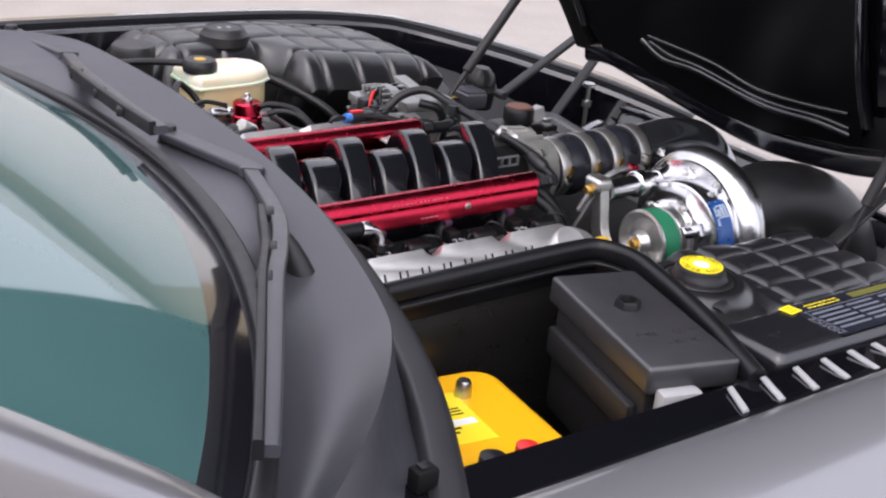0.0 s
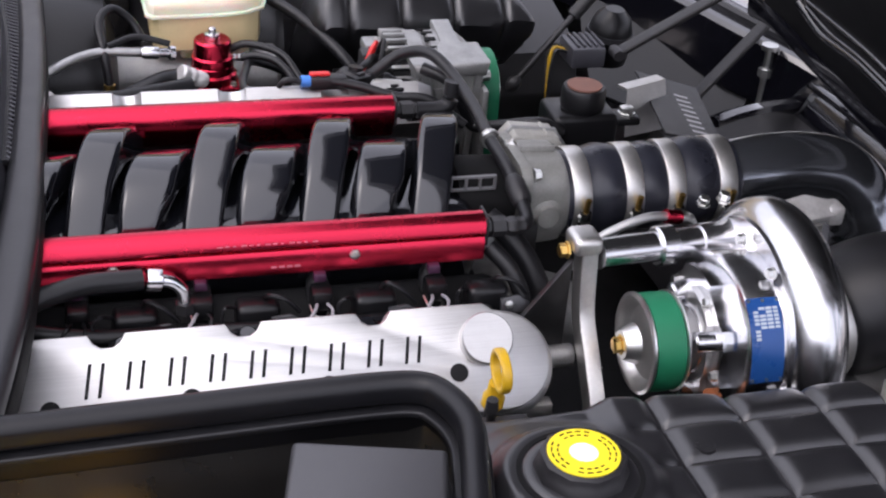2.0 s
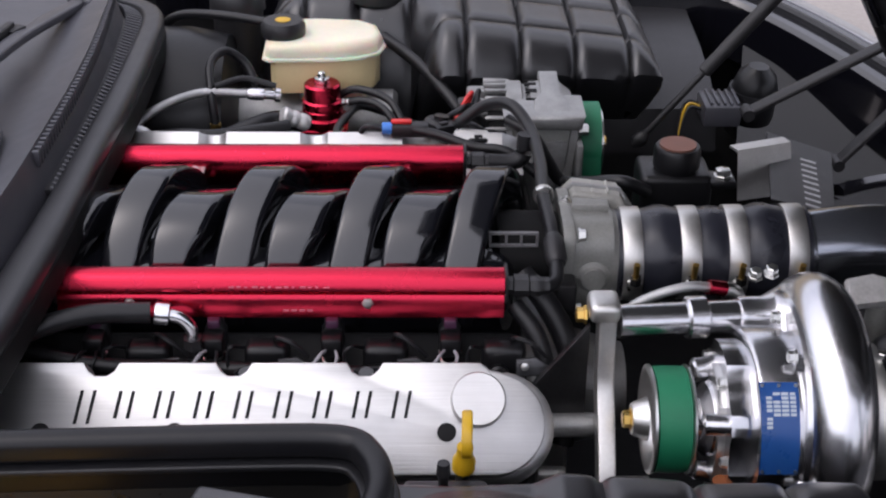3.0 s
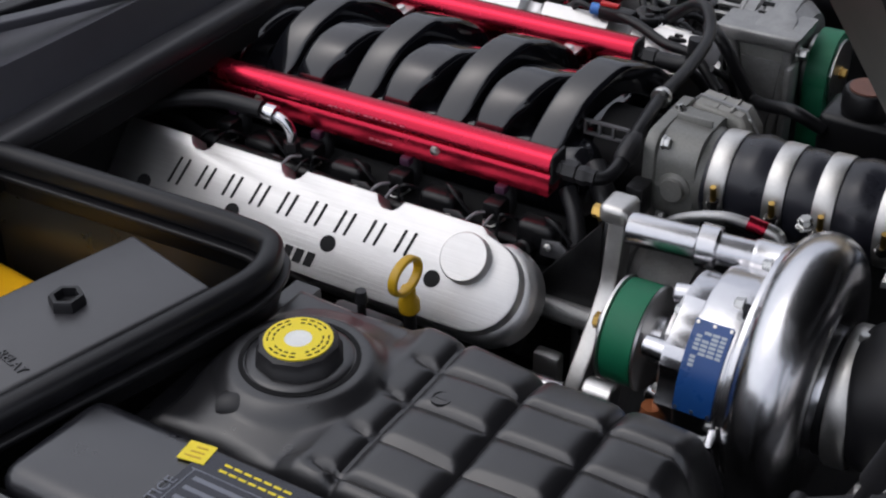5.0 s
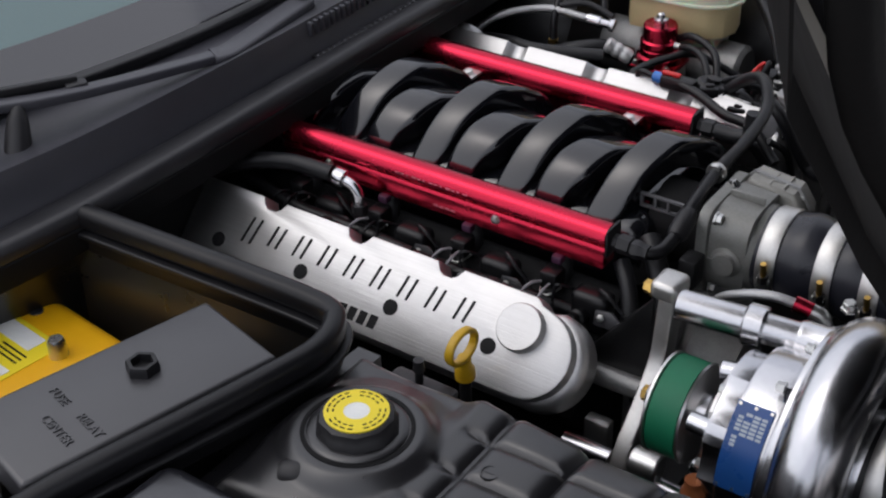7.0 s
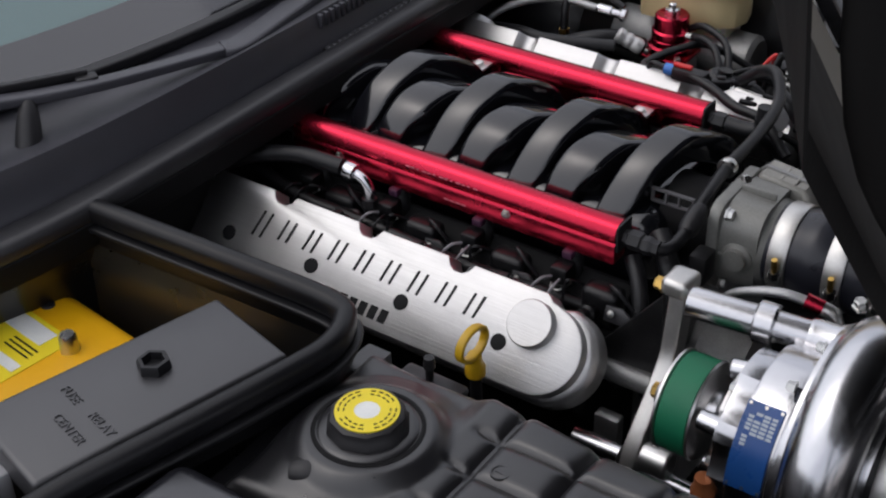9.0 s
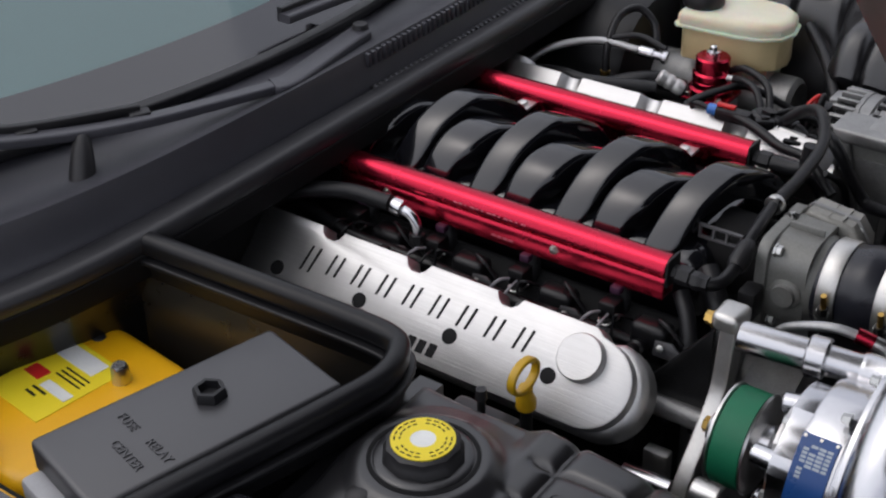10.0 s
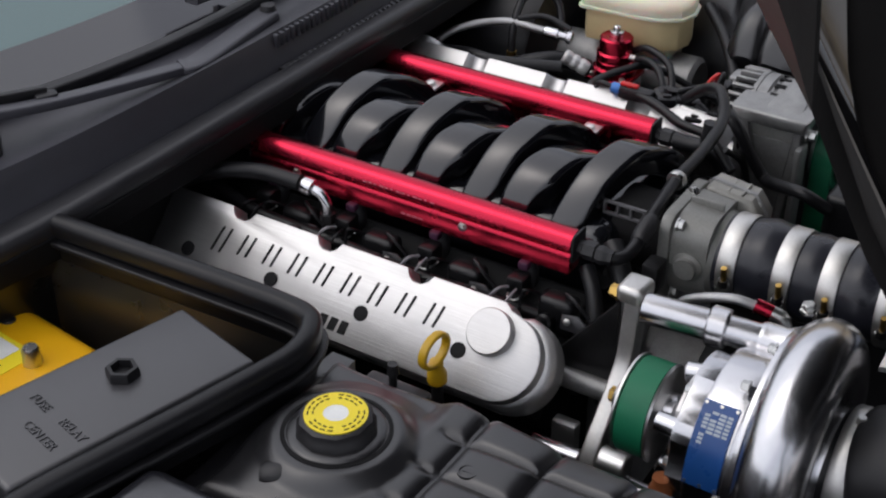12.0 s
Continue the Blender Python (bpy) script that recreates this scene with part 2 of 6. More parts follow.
def lettering(text, size, m, material, parent, name="lettering", depth=0.0006, slant=0.0, spacing=1.0, align="LEFT", label="", bold=0.0):
    cu = bpy.data.curves.new(name, "FONT")
    cu.body, cu.size, cu.extrude, cu.shear, cu.space_character, cu.align_x = text, size, depth, slant, spacing, align
    cu.offset = bold
    tmp = new(name + "_line", cu)
    bpy.context.view_layer.update()
    me = bpy.data.meshes.new_from_object(tmp.evaluated_get(bpy.context.evaluated_depsgraph_get()))
    bpy.data.objects.remove(tmp)
    bpy.data.curves.remove(cu)
    me.transform(m)
    me.materials.clear()
    me.materials.append(material)
    return part(name, me, material, parent, label)


def bolt(place, direction, r=0.006, h=0.005, material=None):
    d = Vector(direction).normalized()
    p = Vector(place)
    return merge(lathe([(r * 1.25, 0), (r * 1.25, 0.25), (r, 0.3), (r, 0.9), (r * 0.8, 1)], p, p + d * h, 6))


def plane_at(origin, x_axis, y_axis):
    """A pose whose x and y lie along the given axes."""
    x = Vector(x_axis).normalized()
    z = x.cross(Vector(y_axis)).normalized()
    y = z.cross(x)
    return Matrix.Translation(origin) @ Matrix((x, y, z)).transposed().to_4x4()


# ---- setting ----
bm = bmesh.new()
bmesh.ops.create_circle(bm, cap_ends=True, segments=64, radius=900)
tagged(new("ground", make("ground", bm, CONCRETE)), "pale sunlit concrete ground", "ground", kind="structure")

STUCCO = mat("tan_stucco", (0.50, 0.42, 0.29), 0.9, vary=0.1, scale=2, grain=80, bump=0.4, bump_distance=0.004)
TRIM_WHITE = mat("white_trim_paint", (0.75, 0.75, 0.73), 0.5)
house = thing("house", (3, 9, 0), "tan stucco house across the yard", "house")
part("wall", box(-9, 16, 7.5, 14, 0, 2.6), STUCCO, house)
part("garage_door", box(2.6, 7.2, 7.44, 7.5, 0, 2.2, 0.02), TRIM_WHITE, house, "white garage door")
part("fascia", box(-9.6, 16.6, 6.9, 7.05, 2.5, 2.75), TRIM_WHITE, house)
part("roof", prism([(-1, 0), (8.2, 0), (3.6, 0.6)], 26.2, plane_at((-9.6, 7.9, 2.6), (0, 1, 0), (0, 0, 1))), mat("grey_roof_shingle", (0.2, 0.19, 0.18), 0.9, scale=4), house)

# ---- car body ----
SEAL = [(-0.52, 0.80, 0.79), (-0.44, 0.735, 0.80), (-0.35, 0.68, 0.815), (-0.285, 0.60, 0.825), (-0.275, 0.45, 0.828), (-0.275, 0.30, 0.828), (-0.280, 0.15, 0.826),
        (-0.285, 0.0, 0.822), (-0.298, -0.15, 0.812), (-0.322, -0.28, 0.798), (-0.352, -0.39, 0.788), (-0.398, -0.50, 0.782),
        (-0.475, -0.64, 0.778), (-0.56, -0.77, 0.772)]
GLASS_BASE = [(-0.438 - 0.414 * (y - 0.13) ** 2, y, 0.840 + 0.021 * (y - 0.13) ** 2) for y in (0.99, 0.86, 0.72, 0.55, 0.42, 0.28, 0.13, 0.0, -0.13, -0.25, -0.36, -0.47, -0.61, -0.74)]

car = thing("car_body", (0, 0, 0), "glossy black sports car body with its bonnet open", "car")

seal_line, glass_line = spline(SEAL, 6), spline(GLASS_BASE, 6)
# grey cowl panel between the seal and the windscreen
rows = []
def crest_at(y):
    """How far the raised crest of the cowl lies from the seal towards the glass."""
    return 0.27 + 0.37 * max(0.0, (-0.42 - y) / 0.28) ** 1.3


LOWER = [(0.10, -0.022), (0.35, -0.030), (0.60, -0.028), (0.74, -0.018), (0.84, 0.0), (0.91, 0.018), (0.96, 0.029), (0.99, 0.0335), (1.0, 0.035)]
for step, rise in [("edge", 0.0)] + LOWER + [("bowl", n / 22) for n in range(1, 23)] + [("under", 1.0)]:
    row = []
    for a, b in zip(seal_line, glass_line):
        ridge = crest_at(a.y)
        s = max(0.0, min(1.0, (-0.15 - a.y) / 0.44))
        if step == "edge":
            k, dz = 0.03, -0.05
        elif step == "under":
            k, dz = 1.02, -0.03
        elif step == "bowl":
            k = ridge + (1 - ridge) * rise
            dz = 0.035 * (1 - rise) - 0.003 * rise - (0.010 + 0.014 * s) * math.sin(math.pi * rise)
        else:
            k, dz = ridge * step, rise
        row.append(a.lerp(b, k) + Vector((0, 0, dz)))
    rows.append(row)
part("cowl_panel", sheet(rows, 0.004), PLASTIC_GREY, car, "weathered dark grey plastic cowl panel")
# windscreen with its black lower band
rows = []
for k in range(13):
    f = 0.075 * k if k < 2 else 0.075 + 0.925 * (k - 1) / 11
    row = []
    for p in glass_line:
        c = Vector((-1.28, 0.13 + (p.y - 0.13) * 0.80, 1.215 - 0.10 * abs(p.y - 0.13) ** 2))
        q = p.lerp(c, f)
        q.z += 0.045 * math.sin(math.pi * f)
        row.append(q)
    rows.append(row)
GLASS = mat("tinted_windscreen_glass", (0.058, 0.130, 0.128), 0.04, bump=0.0, vary=0.12, scale=3, rough_vary=0.015, spec=1.0)
GLASS.node_tree.nodes["Principled BSDF"].inputs["IOR"].default_value = 1.65
FRIT = mat("black_glass_band", (0.012, 0.012, 0.016), 0.1, bump=0.03, grain=300, rough_vary=0.03, spec=1.0, coat=0.7)
screen = part("windscreen", sheet(rows[1:], 0.005), GLASS, car, "green-tinted windscreen glass reflecting sky")
part("black_band", sheet([rows[0], [p.lerp(q, 0.5) for p, q in zip(rows[0], rows[1])], rows[1]], 0.0055), FRIT, screen)
part("windscreen_trim", sweep([p + Vector((0.004, 0, 0.004)) for p in glass_line], round_rect(0.020, 0.014, 0.004)), RUBBER, screen)

def along(line, y):
    for p, q in zip(line, line[1:]):
        if min(p.y, q.y) <= y <= max(p.y, q.y) and p.y != q.y:
            return p.lerp(q, (y - p.y) / (q.y - p.y))
    return line[0]


grille = part("vent_grille", sweep([along(seal_line, y).lerp(along(glass_line, y), 0.20) + Vector((0, 0, -0.009)) for y in (0.64, 0.55, 0.45, 0.35, 0.25, 0.15, 0.09)], round_rect(0.008, 0.006, 0.002)), PLASTIC, car, "black slatted cowl vent")
for k in range(56):
    y = 0.095 + 0.0098 * k
    p, q = along(seal_line, y), along(glass_line, y)
    part("slat", sweep([p.lerp(q, 0.05) + Vector((0, 0, -0.016)), p.lerp(q, 0.12) + Vector((0, 0, -0.012)), p.lerp(q, 0.20) + Vector((0, 0, -0.008))], round_rect(0.0038, 0.008, 0.0008, 1)), PLASTIC_GREY, grille)
    m = p.lerp(q, 0.262)
    part("tooth", box(m.x - 0.003, m.x + 0.006, y - 0.0026, y + 0.0026, m.z + 0.016, m.z + 0.033, 0.001), PLASTIC_GREY, grille)
# rubber seal along the back of the bay
part("cowl_seal", sweep([p + Vector((-0.013 - 0.006 * max(0.0, min(1.0, (0.1 - p.y) / 0.3)), 0, -0.013)) for p in seal_line], round_rect(0.040, 0.027, 0.011, 5), scale=lambda f: (0.70 + 0.30 * max(0.0, min(1.0, (f - 0.45) / 0.2)), 1)), SEAL_GREY, car, "thick black rubber weatherstrip")
part("cowl_lip", sweep([p + Vector((-0.004, 0, -0.035)) for p in seal_line], round_rect(0.012, 0.030, 0.003)), DARK, car)

for x, y in ((-0.341, -0.132), (-0.346, -0.210)):
    part("push_pin", lathe([(0.0035, 0), (0.0035, 0.7), (0.0055, 0.75), (0.0050, 1)], (x, y, 0.780), (x, y, 0.800), 12), DARK, car, "small black push pin")

# fender on the camera's side, and its mirror on the far side
FLANGE = [(-0.580, 0.66), (-0.584, 0.745), (-0.588, 0.766), (-0.595, 0.774), (-0.612, 0.774), (-0.640, 0.772), (-0.654, 0.772), (-0.662, 0.768)]
FENDER = [(-0.658, 0.764), (-0.662, 0.777), (-0.670, 0.783), (-0.692, 0.789), (-0.722, 0.792), (-0.755, 0.789), (-0.79, 0.778), (-0.82, 0.752), (-0.842, 0.71), (-0.855, 0.64),
          (-0.862, 0.50), (-0.868, 0.36), (-0.855, 0.24), (-0.83, 0.16), (-0.80, 0.15)]


def fender(section):
    rows = []
    for k in range(33):
        x = -0.95 + 1.95 * k / 32
        nose = max(0.0, (x - 0.25) / 0.75)
        rise = 0.018 * math.exp(-((x - 0.25) / 0.45) ** 2)
        row = []
        for y, z in section:
            out = (z - 0.15) / 0.65
            zz = z + rise * max(0.0, min(1.0, (-0.60 - y) / 0.1)) - nose ** 1.5 * 0.21 * out
            row.append((x, y + nose ** 2 * 0.12 * max(0.0, min(1.0, (-0.55 - y) / 0.1)), zz))
        rows.append(row)
    return sheet(rows)


part("fender", fender(FENDER), PAINT_GREY, car, "pewter grey metallic fender")
flange = part("fender_flange", fender(FLANGE), PAINT, car, "black inner fender flange")
# six pale slanted strips across the flange
for x, skew in ((-0.107, -0.022), (-0.056, -0.018), (-0.004, -0.016), (0.042, -0.010), (0.088, -0.006), (0.130, -0.002)):
    part("flange_strip", prism([(x + 0.005, -0.604), (x - 0.003, -0.604), (x + skew - 0.005, -0.649), (x + skew + 0.004, -0.649)], 0.003, Matrix.Translation((0, 0, 0.7775)), 0.001), STRIP, flange, "small pale strip")
# the far fender runs in to the nose
FAR_EDGE = spline([(-0.95, 0.985, 0.79), (-0.50, 0.995, 0.79), (-0.10, 1.00, 0.785), (0.25, 1.00, 0.775), (0.46, 0.985, 0.758), (0.56, 0.945, 0.745), (0.63, 0.865, 0.735), (0.69, 0.755, 0.727), (0.745, 0.645, 0.715), (0.80, 0.56, 0.700), (0.90, 0.42, 0.66)], 5)
part("fender", sweep(FAR_EDGE, [(-0.004, 0.0), (-0.004, 0.005), (0.02, 0.004), (0.04, -0.010), (0.060, -0.045), (0.080, -0.10), (0.095, -0.22), (0.10, -0.40), (0.085, -0.54), (0.075, -0.54), (0.085, -0.40), (0.045, -0.06)]), PAINT_GREY, car, "pewter grey metallic fender")
part("fender_flange", sweep(FAR_EDGE, [(-0.005, 0.004), (-0.060, -0.002), (-0.066, -0.008), (-0.072, -0.09), (-0.068, -0.09), (-0.061, -0.012), (-0.002, -0.006)]), PAINT, car, "black inner fender flange")
part("flange_seal", sweep([p + Vector((0, 0, 0.006)) for p in FAR_EDGE], [(-0.024, -0.008), (-0.026, 0.003), (-0.034, 0.005), (-0.040, 0.001), (-0.040, -0.008)]), RUBBER, car)
part("inner_fender_shelf", sheet([[(x, y + 0.02 * math.sin(3 * x), z) for x in (0.10, 0.25, 0.37, 0.46)] for y, z in ((0.935, 0.722), (0.86, 0.715), (0.76, 0.708), (0.68, 0.695), (0.62, 0.672), (0.60, 0.62))], 0.006), PLASTIC, car, "smooth black inner fender shelf")
part("inner_nose_panel", sheet([[(0.55, 0.90, 0.70), (0.64, 0.78, 0.69), (0.74, 0.60, 0.67)], [(0.53, 0.80, 0.64), (0.60, 0.70, 0.62), (0.70, 0.56, 0.60)], [(0.50, 0.66, 0.60), (0.56, 0.60, 0.59), (0.64, 0.52, 0.58)]], 0.006), SOOT, car)
# pillar beside the windscreen
pillar = [p for p in (Vector((-0.735, -0.745, 0.86)), Vector((-0.85, -0.735, 0.945)), Vector((-1.05, -0.70, 1.06)), Vector((-1.35, -0.63, 1.15)))]
part("windscreen_pillar", sweep(spline(pillar, 6), round_rect(0.06, 0.05, 0.018)), PAINT_GREY, car)
part("windscreen_pillar", sweep(spline([Vector((p.x, 0.26 - p.y, p.z)) for p in pillar], 6), round_rect(0.06, 0.05, 0.018)), PAINT_GREY, car)

# dark tub of the engine bay; its deep shade is put into the colour
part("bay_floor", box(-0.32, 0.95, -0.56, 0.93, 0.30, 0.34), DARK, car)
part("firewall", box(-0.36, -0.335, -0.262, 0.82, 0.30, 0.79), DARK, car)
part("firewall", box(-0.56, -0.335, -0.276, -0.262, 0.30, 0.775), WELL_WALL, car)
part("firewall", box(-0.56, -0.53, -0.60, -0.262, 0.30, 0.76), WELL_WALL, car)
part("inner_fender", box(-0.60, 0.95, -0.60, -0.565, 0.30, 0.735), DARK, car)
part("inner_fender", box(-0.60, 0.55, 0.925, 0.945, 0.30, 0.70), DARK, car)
# front cross panel with its folded edge
def cross_panel(section):
    return sheet([[(x, y, z - 0.03 * ((y - 0.13) / 0.6) ** 2) for x, z in section] for y in [-0.55 + 1.14 * k / 20 for k in range(21)]], 0.004)


front = part("front_panel", cross_panel(((0.50, 0.46), (0.58, 0.585), (0.70, 0.618), (0.752, 0.632))), PLASTIC, car, "black satin front cross panel")
part("panel_fold", cross_panel(((0.752, 0.632), (0.757, 0.640), (0.764, 0.668), (0.772, 0.676), (0.79, 0.676), (0.80, 0.666), (0.82, 0.655), (0.90, 0.64), (1.02, 0.60), (1.06, 0.4))), PAINT, front, "glossy black folded panel edge")
part("tray_lip", sweep(spline([(0.56, 0.385, 0.672), (0.60, 0.405, 0.672), (0.64, 0.425, 0.668), (0.70, 0.47, 0.650), (0.744, 0.502, 0.636)], 4), [(-0.012, 0.0), (-0.010, 0.008), (0.0, 0.011), (0.010, 0.006), (0.012, -0.01)]), PAINT, front, "glossy black tray edge")
part("front_rail", hose([(0.768, y, 0.679 - 0.03 * ((y - 0.13) / 0.6) ** 2) for y in (-0.5, -0.2, 0.1, 0.4, 0.57)], 0.007), PAINT, front)
for y in (-0.21, -0.02, 0.18, 0.37):
    part("bolt", merge(bolt((0.778, y, 0.674), (0, 0, 1), 0.008, 0.008)), STEEL, front)
for y in (-0.72, 0.98):
    wheel = part("wheel", lathe([(0.20, 0), (0.215, 0.04), (0.215, 0.3), (0.05, 0.36), (0.05, 0.64), (0.215, 0.7), (0.215, 0.96), (0.20, 1)], (0.30, y - 0.11, 0.32), (0.30, y + 0.11, 0.32)), CAST, car)
    part("tyre", lathe([(0.21, 0), (0.29, 0.02), (0.315, 0.12), (0.32, 0.3), (0.32, 0.7), (0.315, 0.88), (0.29, 0.98), (0.21, 1)], (0.30, y - 0.12, 0.32), (0.30, y + 0.12, 0.32), 48), TYRE, wheel)

# ---- bonnet, hinged at the front and propped open ----
bonnet = thing("bonnet", (0.66, 0.13, 0.78), "glossy black bonnet propped open, seen from its underside", "car bonnet")
HOOD = plane_at((0.66, 0.13, 0.78), (0, 1, 0), (-0.485, 0, 0.875))
EDGE = [(0.385, 0.035), (0.392, 0.10), (0.405, 0.17), (0.43, 0.28), (0.455, 0.40), (0.475, 0.50), (0.53, 0.85), (0.55, 1.08)]
FRONT = [(0.355, 0.0), (0.29, 0.012), (0.23, 0.004), (0.13, -0.016), (0.045, -0.033), (-0.045, -0.046), (-0.13, -0.046), (-0.23, -0.032), (-0.29, -0.02), (-0.355, 0.0)]
outline = [(0.375, 0.008)] + EDGE + [(0.52, 1.15), (-0.52, 1.15)] + [(-u, v) for u, v in reversed(EDGE)] + [(-0.375, 0.008)] + FRONT[::-1]
part("outer_skin", prism(outline, 0.012, HOOD @ Matrix.Translation((0, 0, 0.006)), 0.004), PAINT, bonnet)
for side in (-1, 1):
    pts = spline([HOOD @ Vector((side * (u - 0.020), v, 0.002)) for u, v in EDGE], 4)
    if side < 0:
        # the near half flares out to a wide, forward-curving wing
        inner = []
        for (u0, v0), (u1, v1) in zip(EDGE[1:], EDGE[2:]):
            inner += [HOOD @ Vector((-u0 - (u1 - u0) * k / 4, v0 + (v1 - v0) * k / 4, 0.0)) for k in range(4)]
        outer = [Vector((0.589 - 0.10 * (p.z - 1.1), -0.5 - 0.908 * (min(p.z, 1.36) - 1.1), p.z)) for p in inner]
        rows = [[p.lerp(q, k / 8) + Vector((0.05 * k / 8 * (1 - k / 8), 0, 0)) for p, q in zip(inner, outer)] for k in range(9)]
        # olive reflection comes from the wing's base colour
        part("side_skin", sheet(rows[:7], 0.010), BONNET_WING, bonnet, "black inner wing of the bonnet with an olive reflection in its colour")
        part("edge_band", sheet(rows[6:], 0.012), LINER, bonnet, "matte black band along the bonnet edge")
        pts = spline([q + Vector((0.010, 0.016, 0)) for q in outer], 4)
    part("side_frame", sweep(pts, round_rect(0.030, 0.040, 0.010) if side > 0 else round_rect(0.012, 0.016, 0.005), up=(0, 1, 0)), LINER, bonnet, "matte black bonnet edge frame")
    pts = spline([HOOD @ Vector((side * u, v, -0.010)) for u, v in ((0.330, 0.10), (0.335, 0.20), (0.355, 0.32), (0.375, 0.44), (0.42, 0.80), (0.43, 1.04))], 4)
    part("side_rib", sweep(pts, round_rect(0.016, 0.020, 0.007), up=(0, 1, 0)), PAINT, bonnet)
    part("side_recess", prism([(side * u, v) for u, v in ((0.346, 0.14), (0.385, 0.15), (0.40, 0.27), (0.362, 0.28))][::side], 0.004, HOOD @ Matrix.Translation((0, 0, -0.012)) @ Matrix.Rotation(radians(4), 4, "X"), 0.001), PAINT, bonnet)
part("front_frame", sweep(spline([HOOD @ Vector((u, v + 0.024, -0.002)) for u, v in FRONT], 3), round_rect(0.040, 0.024, 0.010), up=(1, 0, 0)), PAINT, bonnet)
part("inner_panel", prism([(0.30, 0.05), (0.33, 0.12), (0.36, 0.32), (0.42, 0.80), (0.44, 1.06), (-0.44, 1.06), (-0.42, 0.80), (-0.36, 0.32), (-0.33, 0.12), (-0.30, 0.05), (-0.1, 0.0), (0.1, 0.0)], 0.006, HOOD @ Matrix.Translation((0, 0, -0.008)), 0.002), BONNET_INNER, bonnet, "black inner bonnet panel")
for line, r in (([(0.172, 0.110), (0.125, 0.082), (0.041, 0.084), (-0.066, 0.066), (-0.137, 0.062), (-0.225, 0.070), (-0.292, 0.067)], 0.0062),
                ([(0.150, 0.112), (0.10, 0.096), (0.03, 0.094), (-0.07, 0.077), (-0.14, 0.073), (-0.23, 0.082), (-0.292, 0.080)], 0.0040),
                ([(0.150, 0.124), (0.0, 0.115), (-0.09, 0.094), (-0.178, 0.095), (-0.295, 0.111)], 0.0034)):
    part("pressed_ridge", hose([HOOD @ Vector((u, v, -0.009)) for u, v in line], r, 10, 6), PAINT, bonnet)

# gas struts and hinge links
for a, b in (((0.345, 0.573, 0.655), (0.575, 0.588, 0.935)), ((0.500, -0.272, 0.690), (0.575, -0.302, 0.935))):
    strut = thing("gas_strut", a, "black gas strut propping up the bonnet", "gas strut", "bonnet struts")
    a, b = Vector(a), Vector(b)
    d = (b - a).normalized()
    part("rod", rod(a, a.lerp(b, 0.36), 0.0045), PLASTIC, strut)
    part("cylinder", rod(a.lerp(b, 0.34), b, 0.0095, edge=0.002), PLASTIC, strut)
    part("ball_socket", lathe([(0.004, 0), (0.010, 0.3), (0.010, 0.7), (0.004, 1)], a - d * 0.012, a + d * 0.014), PLASTIC, strut)
for y in (0.53, -0.27):
    for a, b, nm in (((0.648, y, 0.813), (0.475, y, 0.714), "link"), ((0.705, y, 0.765), (0.603, y, 0.642), "link")):
        hinge = thing("hinge_link", a, "black steel bonnet hinge arm", "hinge", "bonnet hinges")
        part("arm", sweep([Vector(a), Vector(a).lerp(Vector(b), 0.5), Vector(b)], round_rect(0.022, 0.008, 0.003)), PLASTIC, hinge)
        part("pivot", rod(Vector(b) - Vector((0, 0.012, 0)), Vector(b) + Vector((0, 0.012, 0)), 0.008), PLASTIC, hinge)

# ---- battery well with its seal, fuse box and battery ----
WELL = [(-0.345, -0.271, 0.786), (-0.21, -0.267, 0.787), (-0.10, -0.264, 0.788), (-0.03, -0.263, 0.788), (-0.002, -0.268, 0.788), (0.010, -0.281, 0.788), (0.018, -0.301, 0.788), (0.020, -0.325, 0.788),
        (0.014, -0.357, 0.788), (-0.003, -0.425, 0.787), (-0.028, -0.508, 0.784), (-0.046, -0.56, 0.780), (-0.058, -0.60, 0.775)]
well_line = spline(WELL, 6)
well = thing("battery_well", (-0.15, -0.42, 0.45), "black plastic battery well edged with a rubber seal", "battery tray")
part("seal", sweep([p for p in well_line if p.x > -0.326 or p.y < -0.4], round_rect(0.021, 0.026, 0.0095, 5)), RUBBER_SHINY, well, "rounded black rubber seal")
part("seal_lip", sweep([p + Vector((0, 0, -0.016)) for p in well_line], round_rect(0.030, 0.006, 0.002)), RUBBER, well)
part("rim", sweep([p + Vector((0, 0, -0.028)) for p in well_line], round_rect(0.012, 0.026, 0.003)), SOOT, well)
inward = []
mid = Vector((-0.16, -0.44, 0.7))
for k, dz in ((0.02, -0.02), (0.03, -0.040), (0.055, -0.050), (0.075, -0.075), (0.12, -0.16), (0.15, -0.33)):
    row = []
    for p in well_line:
        q = p.lerp(mid, k)
        q.z = p.z + dz
        row.append(q)
    inward.append(row)
part("wall", sheet(inward), WELL_WALL, well, "dark ribbed plastic wall")
back = [p for p in seal_line if -0.60 < p.y < -0.255]
part("rear_wall", sheet([[p + Vector((dx, 0, dz)) for p in back] for dx, dz in ((-0.004, -0.030), (-0.006, -0.060), (-0.014, -0.075), (-0.024, -0.18), (-0.030, -0.33))], 0.003), WELL_WALL, well, "glossy black wall under the cowl")
# well floor near black, its shade put into the colour
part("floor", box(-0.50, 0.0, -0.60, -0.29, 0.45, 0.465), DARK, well)

